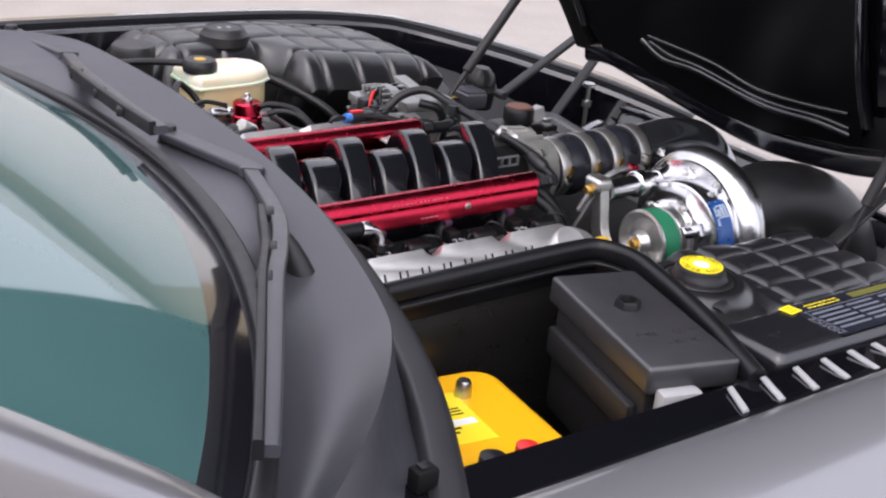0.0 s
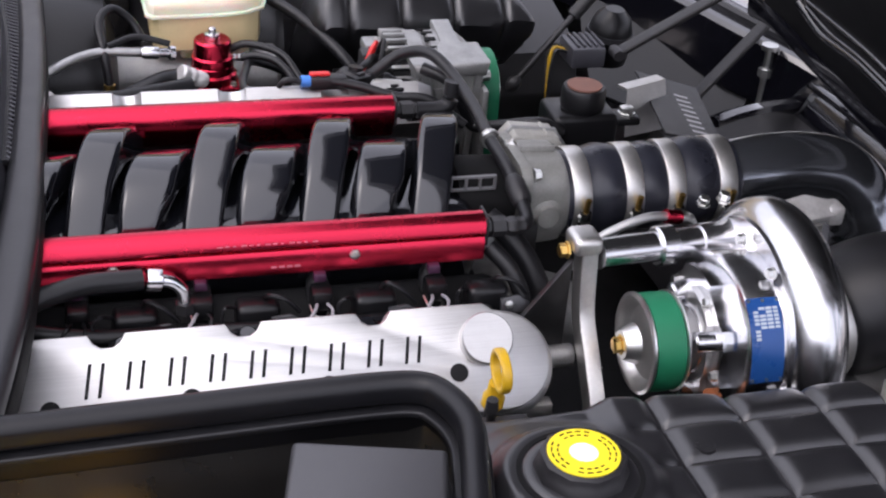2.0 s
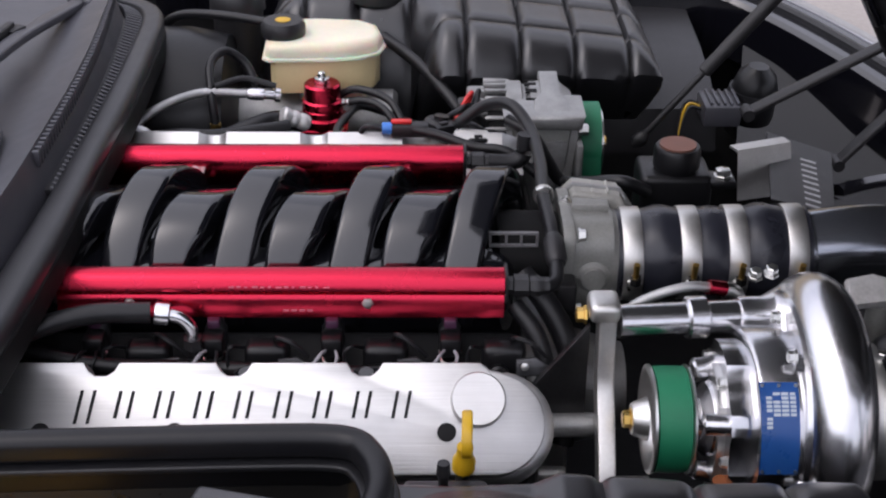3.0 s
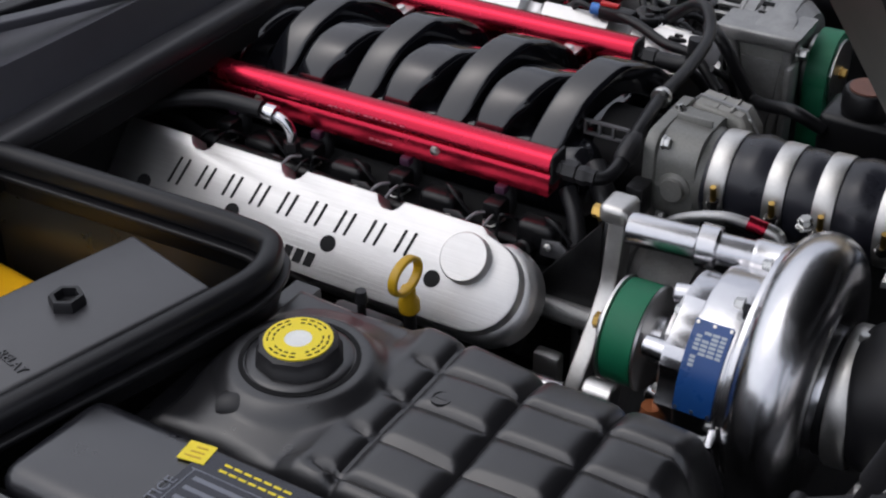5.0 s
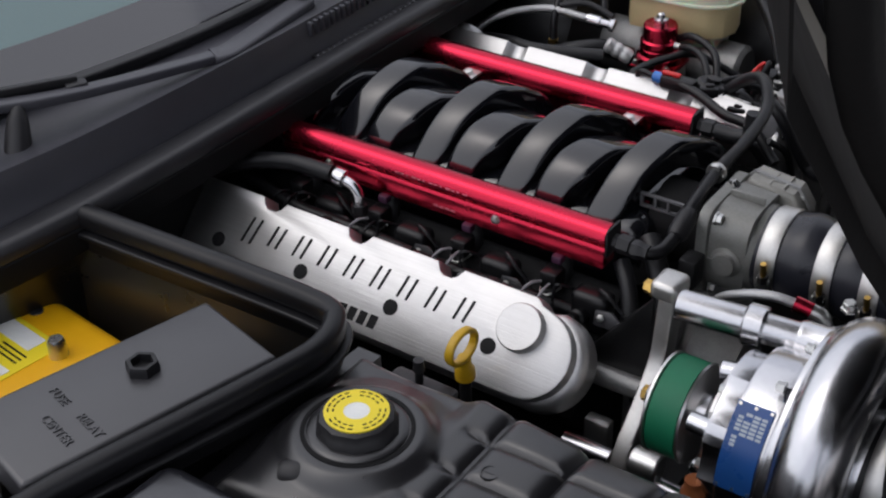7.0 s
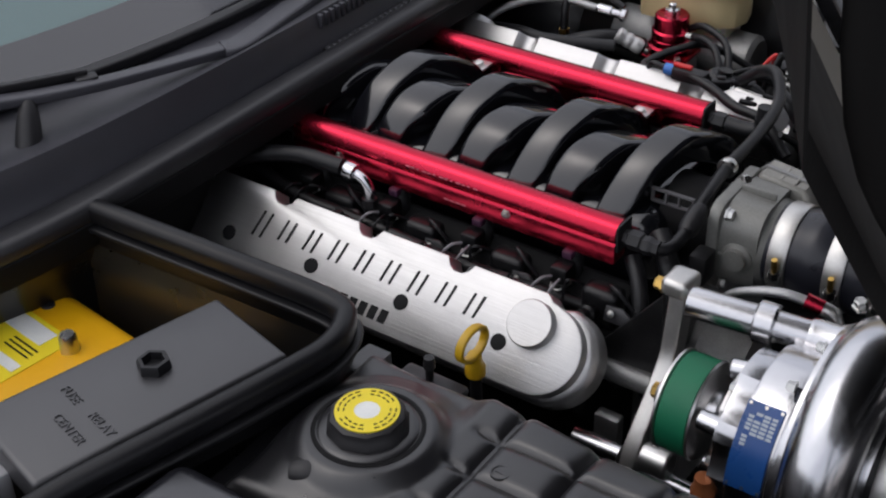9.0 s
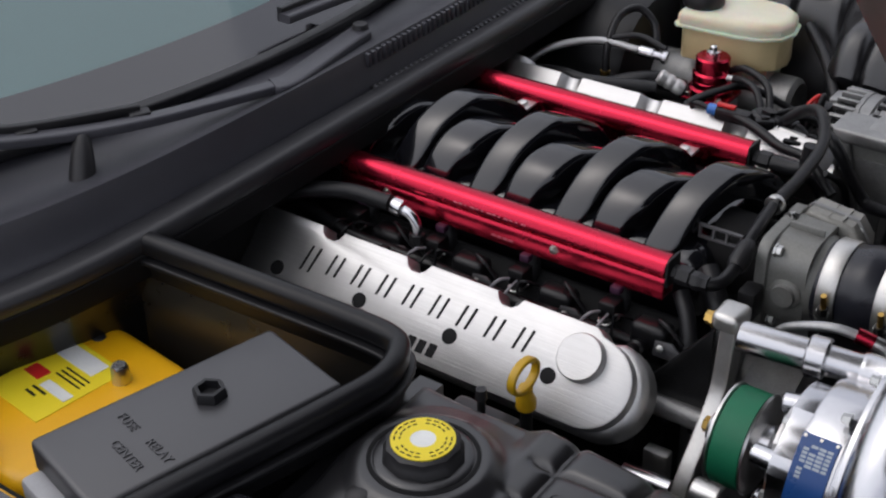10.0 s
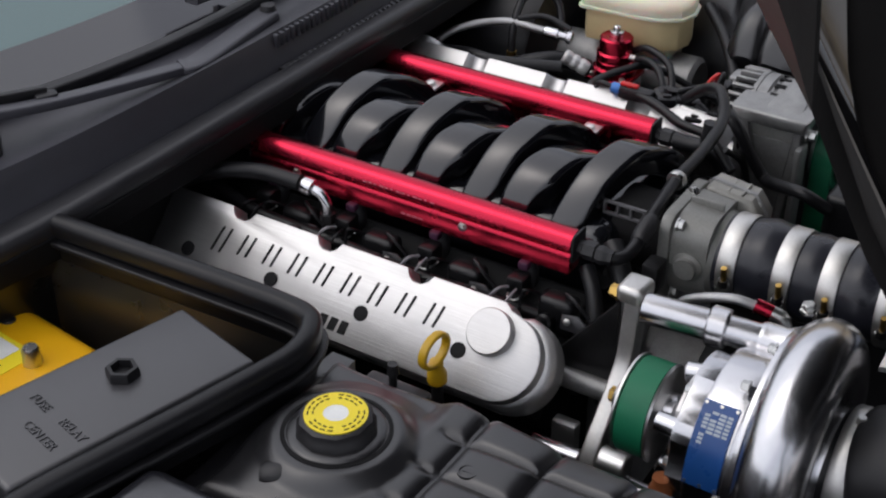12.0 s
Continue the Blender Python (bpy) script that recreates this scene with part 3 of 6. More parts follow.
fuse = thing("fuse_box", (-0.09, -0.445, 0.60), "black plastic fuse box with embossed lid beside the battery", "fuse box")
FB = plane_at((-0.0875, -0.447, 0.0), (0.113, -0.029, 0), (0.029, 0.113, 0))
part("body", box(-0.05, 0.05, -0.11, 0.11, 0.62, 0.762, 0.006, turn=FB), PLASTIC, fuse)
lid = part("lid", box(-0.057, 0.057, -0.121, 0.121, 0.757, 0.790, 0.005, 3, turn=FB), PLASTIC_LID, fuse)
part("clip", box(-0.046, 0.004, -0.140, -0.119, 0.722, 0.766, 0.005, turn=FB), STRIP, fuse, "pale grey plastic clip")
part("side_step", box(-0.064, -0.05, -0.10, 0.10, 0.70, 0.735, 0.004, turn=FB), PLASTIC, fuse)
part("screw", lathe([(0.0155, 0), (0.0155, 0.7), (0.0140, 1), (0.0105, 1), (0.0095, 0.35), (0.001, 0.3)], (-0.087, -0.422, 0.788), (-0.087, -0.422, 0.7995), 6), RUBBER, fuse, "recessed black hex screw")
LIDTEXT = FB @ Matrix.Translation((0, 0, 0.7905))
for word, x, y in (("FUSE", -0.034, -0.051), ("RELAY", 0.012, -0.050), ("CENTER", -0.006, -0.073)):
    lettering(word, 0.0125, LIDTEXT @ Matrix.Translation((x, y, 0)), PLASTIC_LID, lid, depth=0.0008)

battery = thing("battery", (-0.30, -0.41, 0.466), "yellow car battery with rounded top and lead posts", "battery")
BT = plane_at((-0.297, -0.398, 0.0), (0.99, -0.12, 0), (0.12, 0.99, 0))
part("case", prism(round_rect(0.172, 0.215, 0.03, 6), 0.19, BT @ Matrix.Translation((0, -0.020, 0.466)), 0.004), PLASTIC, battery)
part("top", prism(round_rect(0.178, 0.222, 0.036, 7), 0.056, BT @ Matrix.Translation((0, -0.020, 0.638)), 0.018, 5), YELLOW, battery, "bright yellow plastic top")
for p, m in (((-0.274, -0.371), STEEL), ((-0.304, -0.522), STEEL)):
    part("post", lathe([(0.0105, 0), (0.010, 0.2), (0.009, 0.85), (0.007, 1)], (*p, 0.690), (*p, 0.714)), m, battery, "grey lead post")
part("post_cap", lathe([(0.012, 0), (0.014, 0.3), (0.012, 0.9), (0.006, 1)], (-0.304, -0.522, 0.690), (-0.304, -0.522, 0.722)), RED_PLASTIC, battery, "red plastic terminal cap")
part("post_cap", lathe([(0.014, 0), (0.016, 0.3), (0.014, 0.9), (0.008, 1)], (-0.343, -0.515, 0.688), (-0.343, -0.515, 0.716)), RUBBER, battery, "black plastic terminal cap")
sticker = part("sticker", box(-0.078, 0.012, -0.065, 0.040, 0.6935, 0.6948, turn=BT), LABEL_YELLOW, battery, "yellow printed battery label")
part("white_field", box(-0.072, -0.008, 0.012, 0.034, 0.6948, 0.6954, turn=BT), WHITE, sticker)
part("white_field", box(-0.036, 0.006, -0.030, -0.018, 0.6948, 0.6954, turn=BT), WHITE, sticker)
part("red_mark", box(-0.070, -0.045, -0.026, -0.010, 0.6948, 0.6954, turn=BT), RED_PLASTIC, sticker)
for k in range(5):
    part("print_line", box(-0.040, 0.0, 0.004 - 0.006 * k, 0.006 - 0.006 * k, 0.6948, 0.6953, turn=BT) if k < 3 else box(-0.040, -0.006 * k, -0.036 - 0.008 * (k - 3), -0.033 - 0.008 * (k - 3), 0.6948, 0.6953, turn=BT), INK, sticker)
part("vent_plug", lathe([(0.008, 0), (0.008, 0.7), (0.006, 1)], BT @ Vector((-0.060, 0.058, 0.690)), BT @ Vector((-0.060, 0.058, 0.6955)), 16), PLASTIC, battery)

# ---- coolant tank with quilted top ----


def quilt(x0, x1, y0, y1, top, depth, cells_x, cells_y, edge=0.03, groove=0.006, m=None, n=None, crown=0.0, keep=None, res=10, grid=None, power=5):
    """A moulded tank top with pillow cells."""
    nx, ny = cells_x * res, cells_y * res
    rows = []
    for i in range(nx + 1):
        row = []
        for j in range(ny + 1):
            u, v = i / nx, j / ny
            x, y = x0 + (x1 - x0) * u, y0 + (y1 - y0) * v
            fx, fy = abs(((u * cells_x) % 1) - 0.5) * 2, abs(((v * cells_y) % 1) - 0.5) * 2
            if grid:
                fx, fy = abs((((x - grid[0]) / grid[1]) % 1) - 0.5) * 2, abs((((y - grid[2]) / grid[3]) % 1) - 0.5) * 2
            g = max(fx ** power, fy ** power)
            if grid:
                g = max(fx ** 7, 0.9 * fy ** 6) + 0.10 * (fx * fx + fy * fy)
                g *= max(0.0, min(1.0, (x - 0.160) / 0.02))
            ex = min(x - x0, x1 - x, y - y0, y1 - y)
            drop = 0.0
            if ex < edge:
                k = 1 - ex / edge
                drop = depth * (1 - math.sqrt(max(0, 1 - k * k))) if k < 0.999 else depth
            z = top - g * groove - drop + crown * (1 - (2 * u - 1) ** 2) * (1 - (2 * v - 1) ** 2)
            if keep:
                z = keep(x, y, z)
            row.append(Vector((x, y, z)))
        rows.append(row)
    bm = sheet(rows)
    if m is not None:
        bm.transform(m)
    return bm


CAP = (0.097, -0.361)


def near_cap(x, y, z):
    r = math.hypot(x - CAP[0], y - CAP[1])
    flat = 0.767
    low = max(0.0, min(1.0, (0.158 - x) / 0.02)) * max(0.0, min(1.0, (r - 0.062) / 0.03))
    z -= 0.011 * low - 0.0022 * low * math.sin(60 * x + 1.0) * math.sin(48 * y)
    z -= 0.014 * max(0.0, min(1.0, (x - 0.20) / 0.08)) * max(0.0, min(1.0, (y + 0.300) / 0.05)) ** 1.5
    if x < 0.03:
        z = max(z, 0.735)
    z += 0.0012 * math.sin(47 * x + 20 * y) * math.sin(39 * y - 9 * x)
    if r < 0.056:
        return flat
    return z + (flat - z) * max(0.0, 1 - (r - 0.056) / 0.014) if r < 0.070 else z


tank = thing("coolant_tank", (0.2, -0.36, 0.55), "black quilted plastic coolant tank", "coolant tank")
part("body", quilt(0.002, 0.415, -0.474, -0.240, 0.757, 0.10, 6, 3, 0.028, 0.0085, keep=near_cap, res=24, grid=(0.190, 0.0725, -0.302, 0.0465)), TANK_PLASTIC, tank, "black pillow-quilted plastic")
part("base", box(0.03, 0.39, -0.44, -0.27, 0.50, 0.66, 0.01), DARK, tank)
part("lug", merge(lathe([(0.012, 0), (0.014, 0.2), (0.014, 0.8), (0.011, 1)], (0.066, -0.424, 0.748), (0.088, -0.414, 0.752), 16), rod((0.085, -0.432, 0.735), (0.090, -0.436, 0.748), 0.007, 10)), PLASTIC, tank, "black moulded plug")
part("embossed_ring", lathe([(0.0085, 0), (0.0085, 1), (0.0070, 1), (0.0070, 0)], (0.212, -0.336, 0.7545), (0.212, -0.336, 0.7572), 24, cap=False), TANK_PLASTIC, tank)
part("embossed_bar", box(0.2075, 0.2165, -0.3372, -0.3348, 0.7545, 0.7570, turn=None), TANK_PLASTIC, tank)
cap = part("cap", lathe([(0.034, 0), (0.036, 0.1), (0.036, 0.4), (0.0335, 0.55), (0.0325, 0.92), (0.030, 1)], (*CAP, 0.764), (*CAP, 0.785), 10), PLASTIC, tank, "black ten-sided filler cap")
part("collar", lathe([(0.043, 0), (0.0435, 0.8), (0.041, 1), (0.034, 1)], (*CAP, 0.760), (*CAP, 0.7695), 64), TANK_PLASTIC, tank)
# no groove here: a dark ring paints the shade of the gap
part("gap_shade_ring", lathe([(0.0445, 0), (0.0445, 1), (0.0485, 1), (0.0485, 0)], (*CAP, 0.7660), (*CAP, 0.7676), 64, cap=False), DARK, tank, "dark ring painting the shaded gap round the filler neck")
ring = part("cap_sticker", lathe([(0.0275, 0), (0.0275, 1), (0.011, 1), (0.011, 0)], (*CAP, 0.784), (*CAP, 0.7863), 40, cap=False), LABEL_YELLOW, cap, "yellow ring label with black print")
part("cap_centre", lathe([(0.012, 0), (0.012, 1)], (*CAP, 0.784), (*CAP, 0.786), 24), WHITE, cap)
for k in range(22):
    a = 6.28319 * k / 22
    if k not in (3, 8, 14, 19):
        for r, w in ((0.024, 0.0022), (0.0195, 0.0016)):
            part("print", box(-w, w, -0.0006, 0.0006, 0, 0.0004, turn=Matrix.Translation((CAP[0] + r * math.cos(a), CAP[1] + r * math.sin(a), 0.7863)) @ Matrix.Rotation(a + math.pi / 2, 4, "Z")), INK, ring)

# black cover panel with the notice label
panel = thing("cover_panel", (0.2, -0.53, 0.6), "black plastic cover panel with a printed notice label", "cover panel")
part("body", box(-0.005, 0.52, -0.585, -0.478, 0.70, 0.780, 0.018, 4), PANEL_PLASTIC, panel)

LABEL_DARK = mat("dark_label_film", (0.016, 0.018, 0.028), 0.2, bump=0.0)
label = part("notice_label", box(0.112, 0.40, -0.578, -0.490, 0.7800, 0.7812), LABEL_DARK, panel, "dark printed notice label")
part("yellow_square", box(-0.011, 0.011, -0.010, 0.010, 0.7812, 0.7818, turn=Matrix.Translation((0.109, -0.498, 0)) @ Matrix.Rotation(0.15, 4, "Z")), LABEL_YELLOW, label)
for k in range(3):
    part("print_line", box(-0.007 + 0.002 * k, 0.006, -0.006 + 0.005 * k, -0.0045 + 0.005 * k, 0.7818, 0.7821, turn=Matrix.Translation((0.109, -0.498, 0)) @ Matrix.Rotation(0.15, 4, "Z")), DIP_YELLOW, label)
part("border", box(0.116, 0.36, -0.5128, -0.5118, 0.7812, 0.7816), PRINT_GREY, label)
part("border", box(0.1185, 0.1195, -0.575, -0.5128, 0.7812, 0.7816), PRINT_GREY, label)
lettering("NOTICE", 0.013, plane_at((0.116, -0.574, 0.7813), (0, 1, 0), (-1, 0, 0)), PRINT_GREY, label, depth=0.0002)
for row, y in enumerate((-0.498, -0.5045)):
    for k in range(7):
        part("print_line", box(0.134 + 0.0085 * k, 0.1405 + 0.0085 * k, y - 0.0010, y + 0.0010, 0.7812, 0.7816), LABEL_YELLOW, label)
part("print_line", box(0.215, 0.39, -0.507, -0.495, 0.7812, 0.7816), mat("olive_print", (0.13, 0.125, 0.02), 0.5), label)
for row in range(5):
    for k in range(4):
        y = -0.520 - 0.0105 * row
        part("print_line", box(0.124 + 0.062 * k, 0.180 + 0.062 * k - 0.008 * ((row * 3 + k) % 3), y - 0.002, y + 0.002, 0.7812, 0.7815), PRINT_GREY, label)

# small lean towards the engine, added so the panel mirrors the dark bonnet
panel.rotation_euler.x = radians(-2.5)
panel.location.y -= 0.008

# ---- engine ----
engine = thing("engine_block", (0, 0.14, 0.34), "engine block under the intake, deep shade put into its near-black colour", "engine")
# block and heads coloured near black for the shade under the intake
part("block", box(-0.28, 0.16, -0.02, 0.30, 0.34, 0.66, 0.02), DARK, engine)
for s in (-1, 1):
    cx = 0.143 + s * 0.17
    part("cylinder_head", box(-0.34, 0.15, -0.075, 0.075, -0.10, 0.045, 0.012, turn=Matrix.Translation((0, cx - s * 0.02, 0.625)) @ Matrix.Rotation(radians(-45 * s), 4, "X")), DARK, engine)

COVER = [(-0.355, -0.038), (-0.355, 0.045), (-0.335, 0.063)]
for c in (-0.235, -0.117, 0.0):
    COVER += [(c - 0.016, 0.063), (c - 0.011, 0.055), (c - 0.005, 0.051), (c + 0.005, 0.051), (c + 0.011, 0.055), (c + 0.016, 0.063)]
COVER += [(0.103, 0.063), (0.108, 0.060), (0.112, 0.056)] + [(0.115 + 0.046 * math.sin(radians(a)), 0.008 + 0.046 * math.cos(radians(a))) for a in range(8, 181, 12)]
BASE = [(-0.36, -0.042), (-0.36, 0.046), (0.100, 0.046), (0.112, 0.054)] + [(0.121 + 0.050 * math.sin(radians(a)), 0.008 + 0.051 * math.cos(radians(a))) for a in range(8, 181, 10)]



def valve_cover(m, lettered):
    c = thing("valve_cover", m.translation, "brushed aluminium valve cover with dark engraved marks" if lettered else "brushed aluminium valve cover behind the fuel rail", "valve cover", "valve covers")
    face = part("face_plate", prism(COVER, 0.030, m @ Matrix.Translation((0, 0, -0.030)), 0.0025), BRUSHED, c)
    part("base", prism(BASE, 0.032, m @ Matrix.Translation((0, 0, -0.047)), 0.011, 5), BRUSHED, c)
    # bolt holes are flat dark discs, the shade inside them painted
    for x in (-0.285, -0.167, -0.047, 0.073):
        part("bolt_hole_disc", lathe([(0.0085, 0), (0.0085, 0.9), (0.007, 1)], m @ Vector((x, 0, -0.001)), m @ Vector((x, 0, 0.0012)), 20), INK, face)
    part("filler_cap", lathe([(0.0245, 0), (0.0245, 0.85), (0.0232, 1)], m @ Vector((0.101, 0.028, 0)), m @ Vector((0.101, 0.028, 0.012)), 40), BRUSHED, c, "round machined filler cap")
    if lettered:
        for k in range(9):
            high = 0.030 if k == 0 else 0.0245
            for d in (-0.0056, 0.0056):
                x, y = -0.250 + 0.0351 * k + d, 0.0125 - (0.005 if k == 0 else 0)
                part("letter_bar", prism([(x - 0.0015, y), (x + 0.0015, y), (x + 0.0015 + 0.18 * high, y + high), (x - 0.0015 + 0.18 * high, y + high)], 0.0006, m), INK, face)
        for k in range(6):
            part("letter_bar", prism([(-0.133 + 0.0135 * k, -0.028), (-0.1235 + 0.0135 * k, -0.028), (-0.1225 + 0.0135 * k, -0.0135), (-0.132 + 0.0135 * k, -0.0135)], 0.0006, m), INK, face)
    return c


VC = plane_at((0, -0.127, 0.693), (1, 0, 0), (0, 1, 1))
valve_cover(VC, True)
VC2 = plane_at((-0.19, 0.392, 0.724), (-1, 0, 0), (0, -1, 1))
valve_cover(VC2, False)

# intake manifold with arched runners
manifold = thing("intake_manifold", (0, 0.143, 0.66), "black composite intake manifold with arched runners", "intake manifold")
part("plenum", box(-0.31, 0.145, 0.055, 0.25, 0.66, 0.752, 0.025, 4), RUNNER, manifold)
SLANT = lambda y: (y - 0.125) * 0.36
TALL = spline([(SLANT(y), y, z) for y, z in ((0.058, 0.695), (0.063, 0.7165), (0.074, 0.737), (0.097, 0.767), (0.1205, 0.785), (0.150, 0.795), (0.173, 0.790), (0.192, 0.780), (0.213, 0.763), (0.224, 0.735), (0.228, 0.69))], 4)
LOW = spline([(SLANT(y), y, z) for y, z in ((0.060, 0.700), (0.064, 0.725), (0.070, 0.746), (0.081, 0.764), (0.097, 0.777), (0.121, 0.782), (0.141, 0.777), (0.172, 0.764), (0.198, 0.742), (0.21, 0.70))], 4)
for line, xs, w, taper in ((TALL, (-0.231, -0.119, -0.005, 0.108), 0.040, 0.10), (LOW, (-0.288, -0.175, -0.062, 0.052), 0.045, 0.06)):
    shape = sweep(line, round_rect(0.034, w, 0.0062, 4), up=(1, 0, 0), scale=lambda f: (1, 1 - taper * abs(2 * f - 0.9)))
    if line is LOW:
        for v in shape.verts:
            off = v.co.x - SLANT(v.co.y)
            k = max(0.0, min(1.0, (v.co.y - 0.062) / 0.022))
            k = k * k * (3 - 2 * k)
            if off > 0:
                v.co.x = SLANT(v.co.y) + off * (0.80 + 0.34 * k + 1.6 * max(0.0, v.co.y - 0.09))
    arch = make("runner", shape, RUNNER)
    for x in xs:
        me = arch.copy()
        me.transform(Matrix.Translation((x, 0, 0)))
        part("runner", me, RUNNER, manifold)
part("throttle_neck", lathe([(0.046, 0), (0.044, 1)], (0.13, 0.135, 0.727), (0.19, 0.135, 0.727), 32), DARK, manifold)

# fuel rails


def fuel_rail(x0, x1, y, z, s, label):
    r = thing("fuel_rail", ((x0 + x1) / 2, y, z), label, "fuel rail", "fuel rails")
    prof = [(0.0, -0.017), (0.022, -0.017), (0.024, -0.006), (0.030, 0.002), (0.031, 0.014), (0.027, 0.023), (0.018, 0.028), (0.008, 0.027), (0.001, 0.021), (-0.001, 0.012), (0.003, 0.006), (0.0, 0.002)]
    path = [Vector((x0 + (x1 - x0) * k / 4, y, z)) for k in range(5)]
    body = sweep(path, [(a * s, b) for a, b in prof])
    part("extrusion", body, RED, r)
    for x in (x0 + 0.068, x0 + 0.292):
        part("screw", merge(bolt((x, y, z - 0.001), (0, -s, 0), 0.0045, 0.004)), STEEL, r)
    for e, d in ((x1, 1), (x0, -1)):
        part("end_cap", box(min(e, e + 0.004 * d), max(e, e + 0.004 * d), y + (0.001 if s > 0 else -0.030), y + (0.030 if s > 0 else -0.001), z - 0.004, z + 0.0275, 0.003), PLASTIC, r)
        part("end_fitting", lathe([(0.0085, 0), (0.0085, 0.2), (0.0105, 0.25), (0.0105, 0.75), (0.0085, 0.8), (0.0085, 1)], (e + 0.003 * d, y + 0.015 * s, z + 0.010), (e + 0.03 * d, y + 0.015 * s, z + 0.010), 6), PLASTIC, r)
    return r


fuel_rail(-0.292, 0.129, 0.0, 0.75, 1, "red anodised fuel rail above the engraved valve cover")
RAIL_PRINT = mat("worn_pink_print", (0.50, 0.13, 0.17), 0.5, vary=0.3)
near_rail = [ob for ob in bpy.data.objects if ob.name == "fuel_rail"][0]
for k in range(13):
    part("print_bar", box(-0.130 + 0.0074 * k, -0.1245 + 0.0074 * k - 0.0015 * (k % 3), -0.0015, -0.0004, 0.7662, 0.7671 + 0.0004 * (k % 2)), RAIL_PRINT, near_rail)
for k in range(4):
    part("print_bar", box(-0.080 + 0.0075 * k, -0.0745 + 0.0075 * k, -0.0007, 0.0, 0.7400, 0.7420), RAIL_PRINT, near_rail)
fuel_rail(-0.325, 0.097, 0.287, 0.757, -1, "red anodised fuel rail beside the plain valve cover")

# throttle body, couplers and charge pipe
tb = thing("throttle_body", (0.23, 0.135, 0.66), "grey cast throttle body", "throttle body")
TBX = lambda x: Vector((x, 0.135, 0.730))
part("flange", prism(round_rect(0.110, 0.104, 0.018), 0.012, plane_at((0.192, 0.135, 0.730), (0, 1, 0), (0, 0, 1)), 0.002), CAST_DULL, tb)
part("housing", sweep([TBX(x) for x in (0.203, 0.212, 0.226, 0.236, 0.244)], round_rect(0.100, 0.100, 0.030, 6), scale=lambda f: (1 - 0.07 * f, 1 - 0.05 * f)), CAST_DULL, tb)
part("bore", lathe([(0.0475, 0), (0.0475, 0.5), (0.046, 0.6), (0.045, 1)], (0.235, 0.135, 0.727), (0.258, 0.135, 0.727), 40), CAST_DULL, tb)
part("gear_cover", prism([(0.0, -0.05), (0.0, 0.030), (0.014, 0.046), (0.062, 0.040), (0.076, 0.020), (0.076, -0.025), (0.06, -0.05)], 0.034, plane_at((0.196, 0.200, 0.737), (1, 0, 0), (0, 0, 1)), 0.005, 3), CAST_PALE, tb, "pale grey gear housing")
for x, z in ((0.203, 0.770), (0.262, 0.768), (0.268, 0.722), (0.250, 0.692)):
    part("cover_screw", merge(bolt((x, 0.184, z), (0, -1, 0), 0.0042, 0.005)), STEEL, tb)
for x in (0.214, 0.230, 0.246):
    part("cover_rib", box(x - 0.0014, x + 0.0014, 0.170, 0.198, 0.776, 0.7815, 0.001), CAST_PALE, tb)
part("shaft_boss", lathe([(0.017, 0), (0.017, 0.5), (0.013, 0.65), (0.012, 1)], (0.224, 0.092, 0.727), (0.224, 0.079, 0.727), 24), CAST_DULL, tb)
part("cover_rim", prism([(-0.003, -0.053), (-0.003, 0.032), (0.013, 0.049), (0.064, 0.043), (0.079, 0.021), (0.079, -0.027), (0.062, -0.053)], 0.004, plane_at((0.196, 0.184, 0.737), (1, 0, 0), (0, 0, 1)), 0.001), CAST, tb)
part("rib", box(0.204, 0.242, 0.131, 0.135, 0.776, 0.786, 0.0015), CAST_DULL, tb)
part("rib", box(0.204, 0.238, 0.083, 0.0875, 0.725, 0.729, 0.0015), CAST_DULL, tb)
for y, z in ((0.092, 0.772), (0.178, 0.772), (0.092, 0.688)):
    part("bolt", merge(bolt((0.207, y, z), (1, 0, 0), 0.006, 0.008)), STEEL, tb)
part("sensor", box(0.185, 0.205, 0.055, 0.082, 0.70, 0.735, 0.004), PLASTIC, tb)
coupler = thing("hose_coupler", (0.35, 0.133, 0.69), "black rubber coupler with steel band clamps", "hose coupler")
AX = lambda x: (x, 0.135 - 0.01 * (x - 0.26), 0.727 + 0.03 * (x - 0.26))
part("sleeve", lathe([(0.046, 0), (0.0465, 0.06), (0.046, 0.12), (0.048, 0.17), (0.0505, 0.22), (0.0505, 0.26), (0.048, 0.31), (0.046, 0.35), (0.046, 0.42), (0.0475, 0.45), (0.0485, 0.5), (0.0475, 0.54), (0.046, 0.57), (0.046, 0.66), (0.048, 0.7), (0.0505, 0.74), (0.0505, 0.79), (0.048, 0.83), (0.046, 0.88), (0.046, 1)], AX(0.25), AX(0.448), 40), SILICONE, coupler)
for x in (0.256, 0.315, 0.363, 0.423):
    c = part("clamp", lathe([(0.0485, 0), (0.0490, 0.05), (0.0490, 0.95), (0.0485, 1)], AX(x), AX(x + 0.02), 40), CLAMP, coupler, "polished steel band clamp")
    part("screw", rod((x + 0.011, 0.0845, 0.722), (x + 0.011, 0.0795, 0.745), 0.0032, 10), BRASS, c, "brass T-bolt screw")
    part("saddle", box(x + 0.003, x + 0.018, 0.082, 0.092, 0.712, 0.724, 0.002), STEEL, c)
    part("nut", lathe([(0.006, 0), (0.006, 1)], (x + 0.011, 0.0848, 0.720), (x + 0.011, 0.0830, 0.729), 6), DARK_STEEL, c)
pipe = thing("charge_pipe", (0.6, 0.1, 0.5), "dark polished metal charge pipe elbow", "charge pipe")
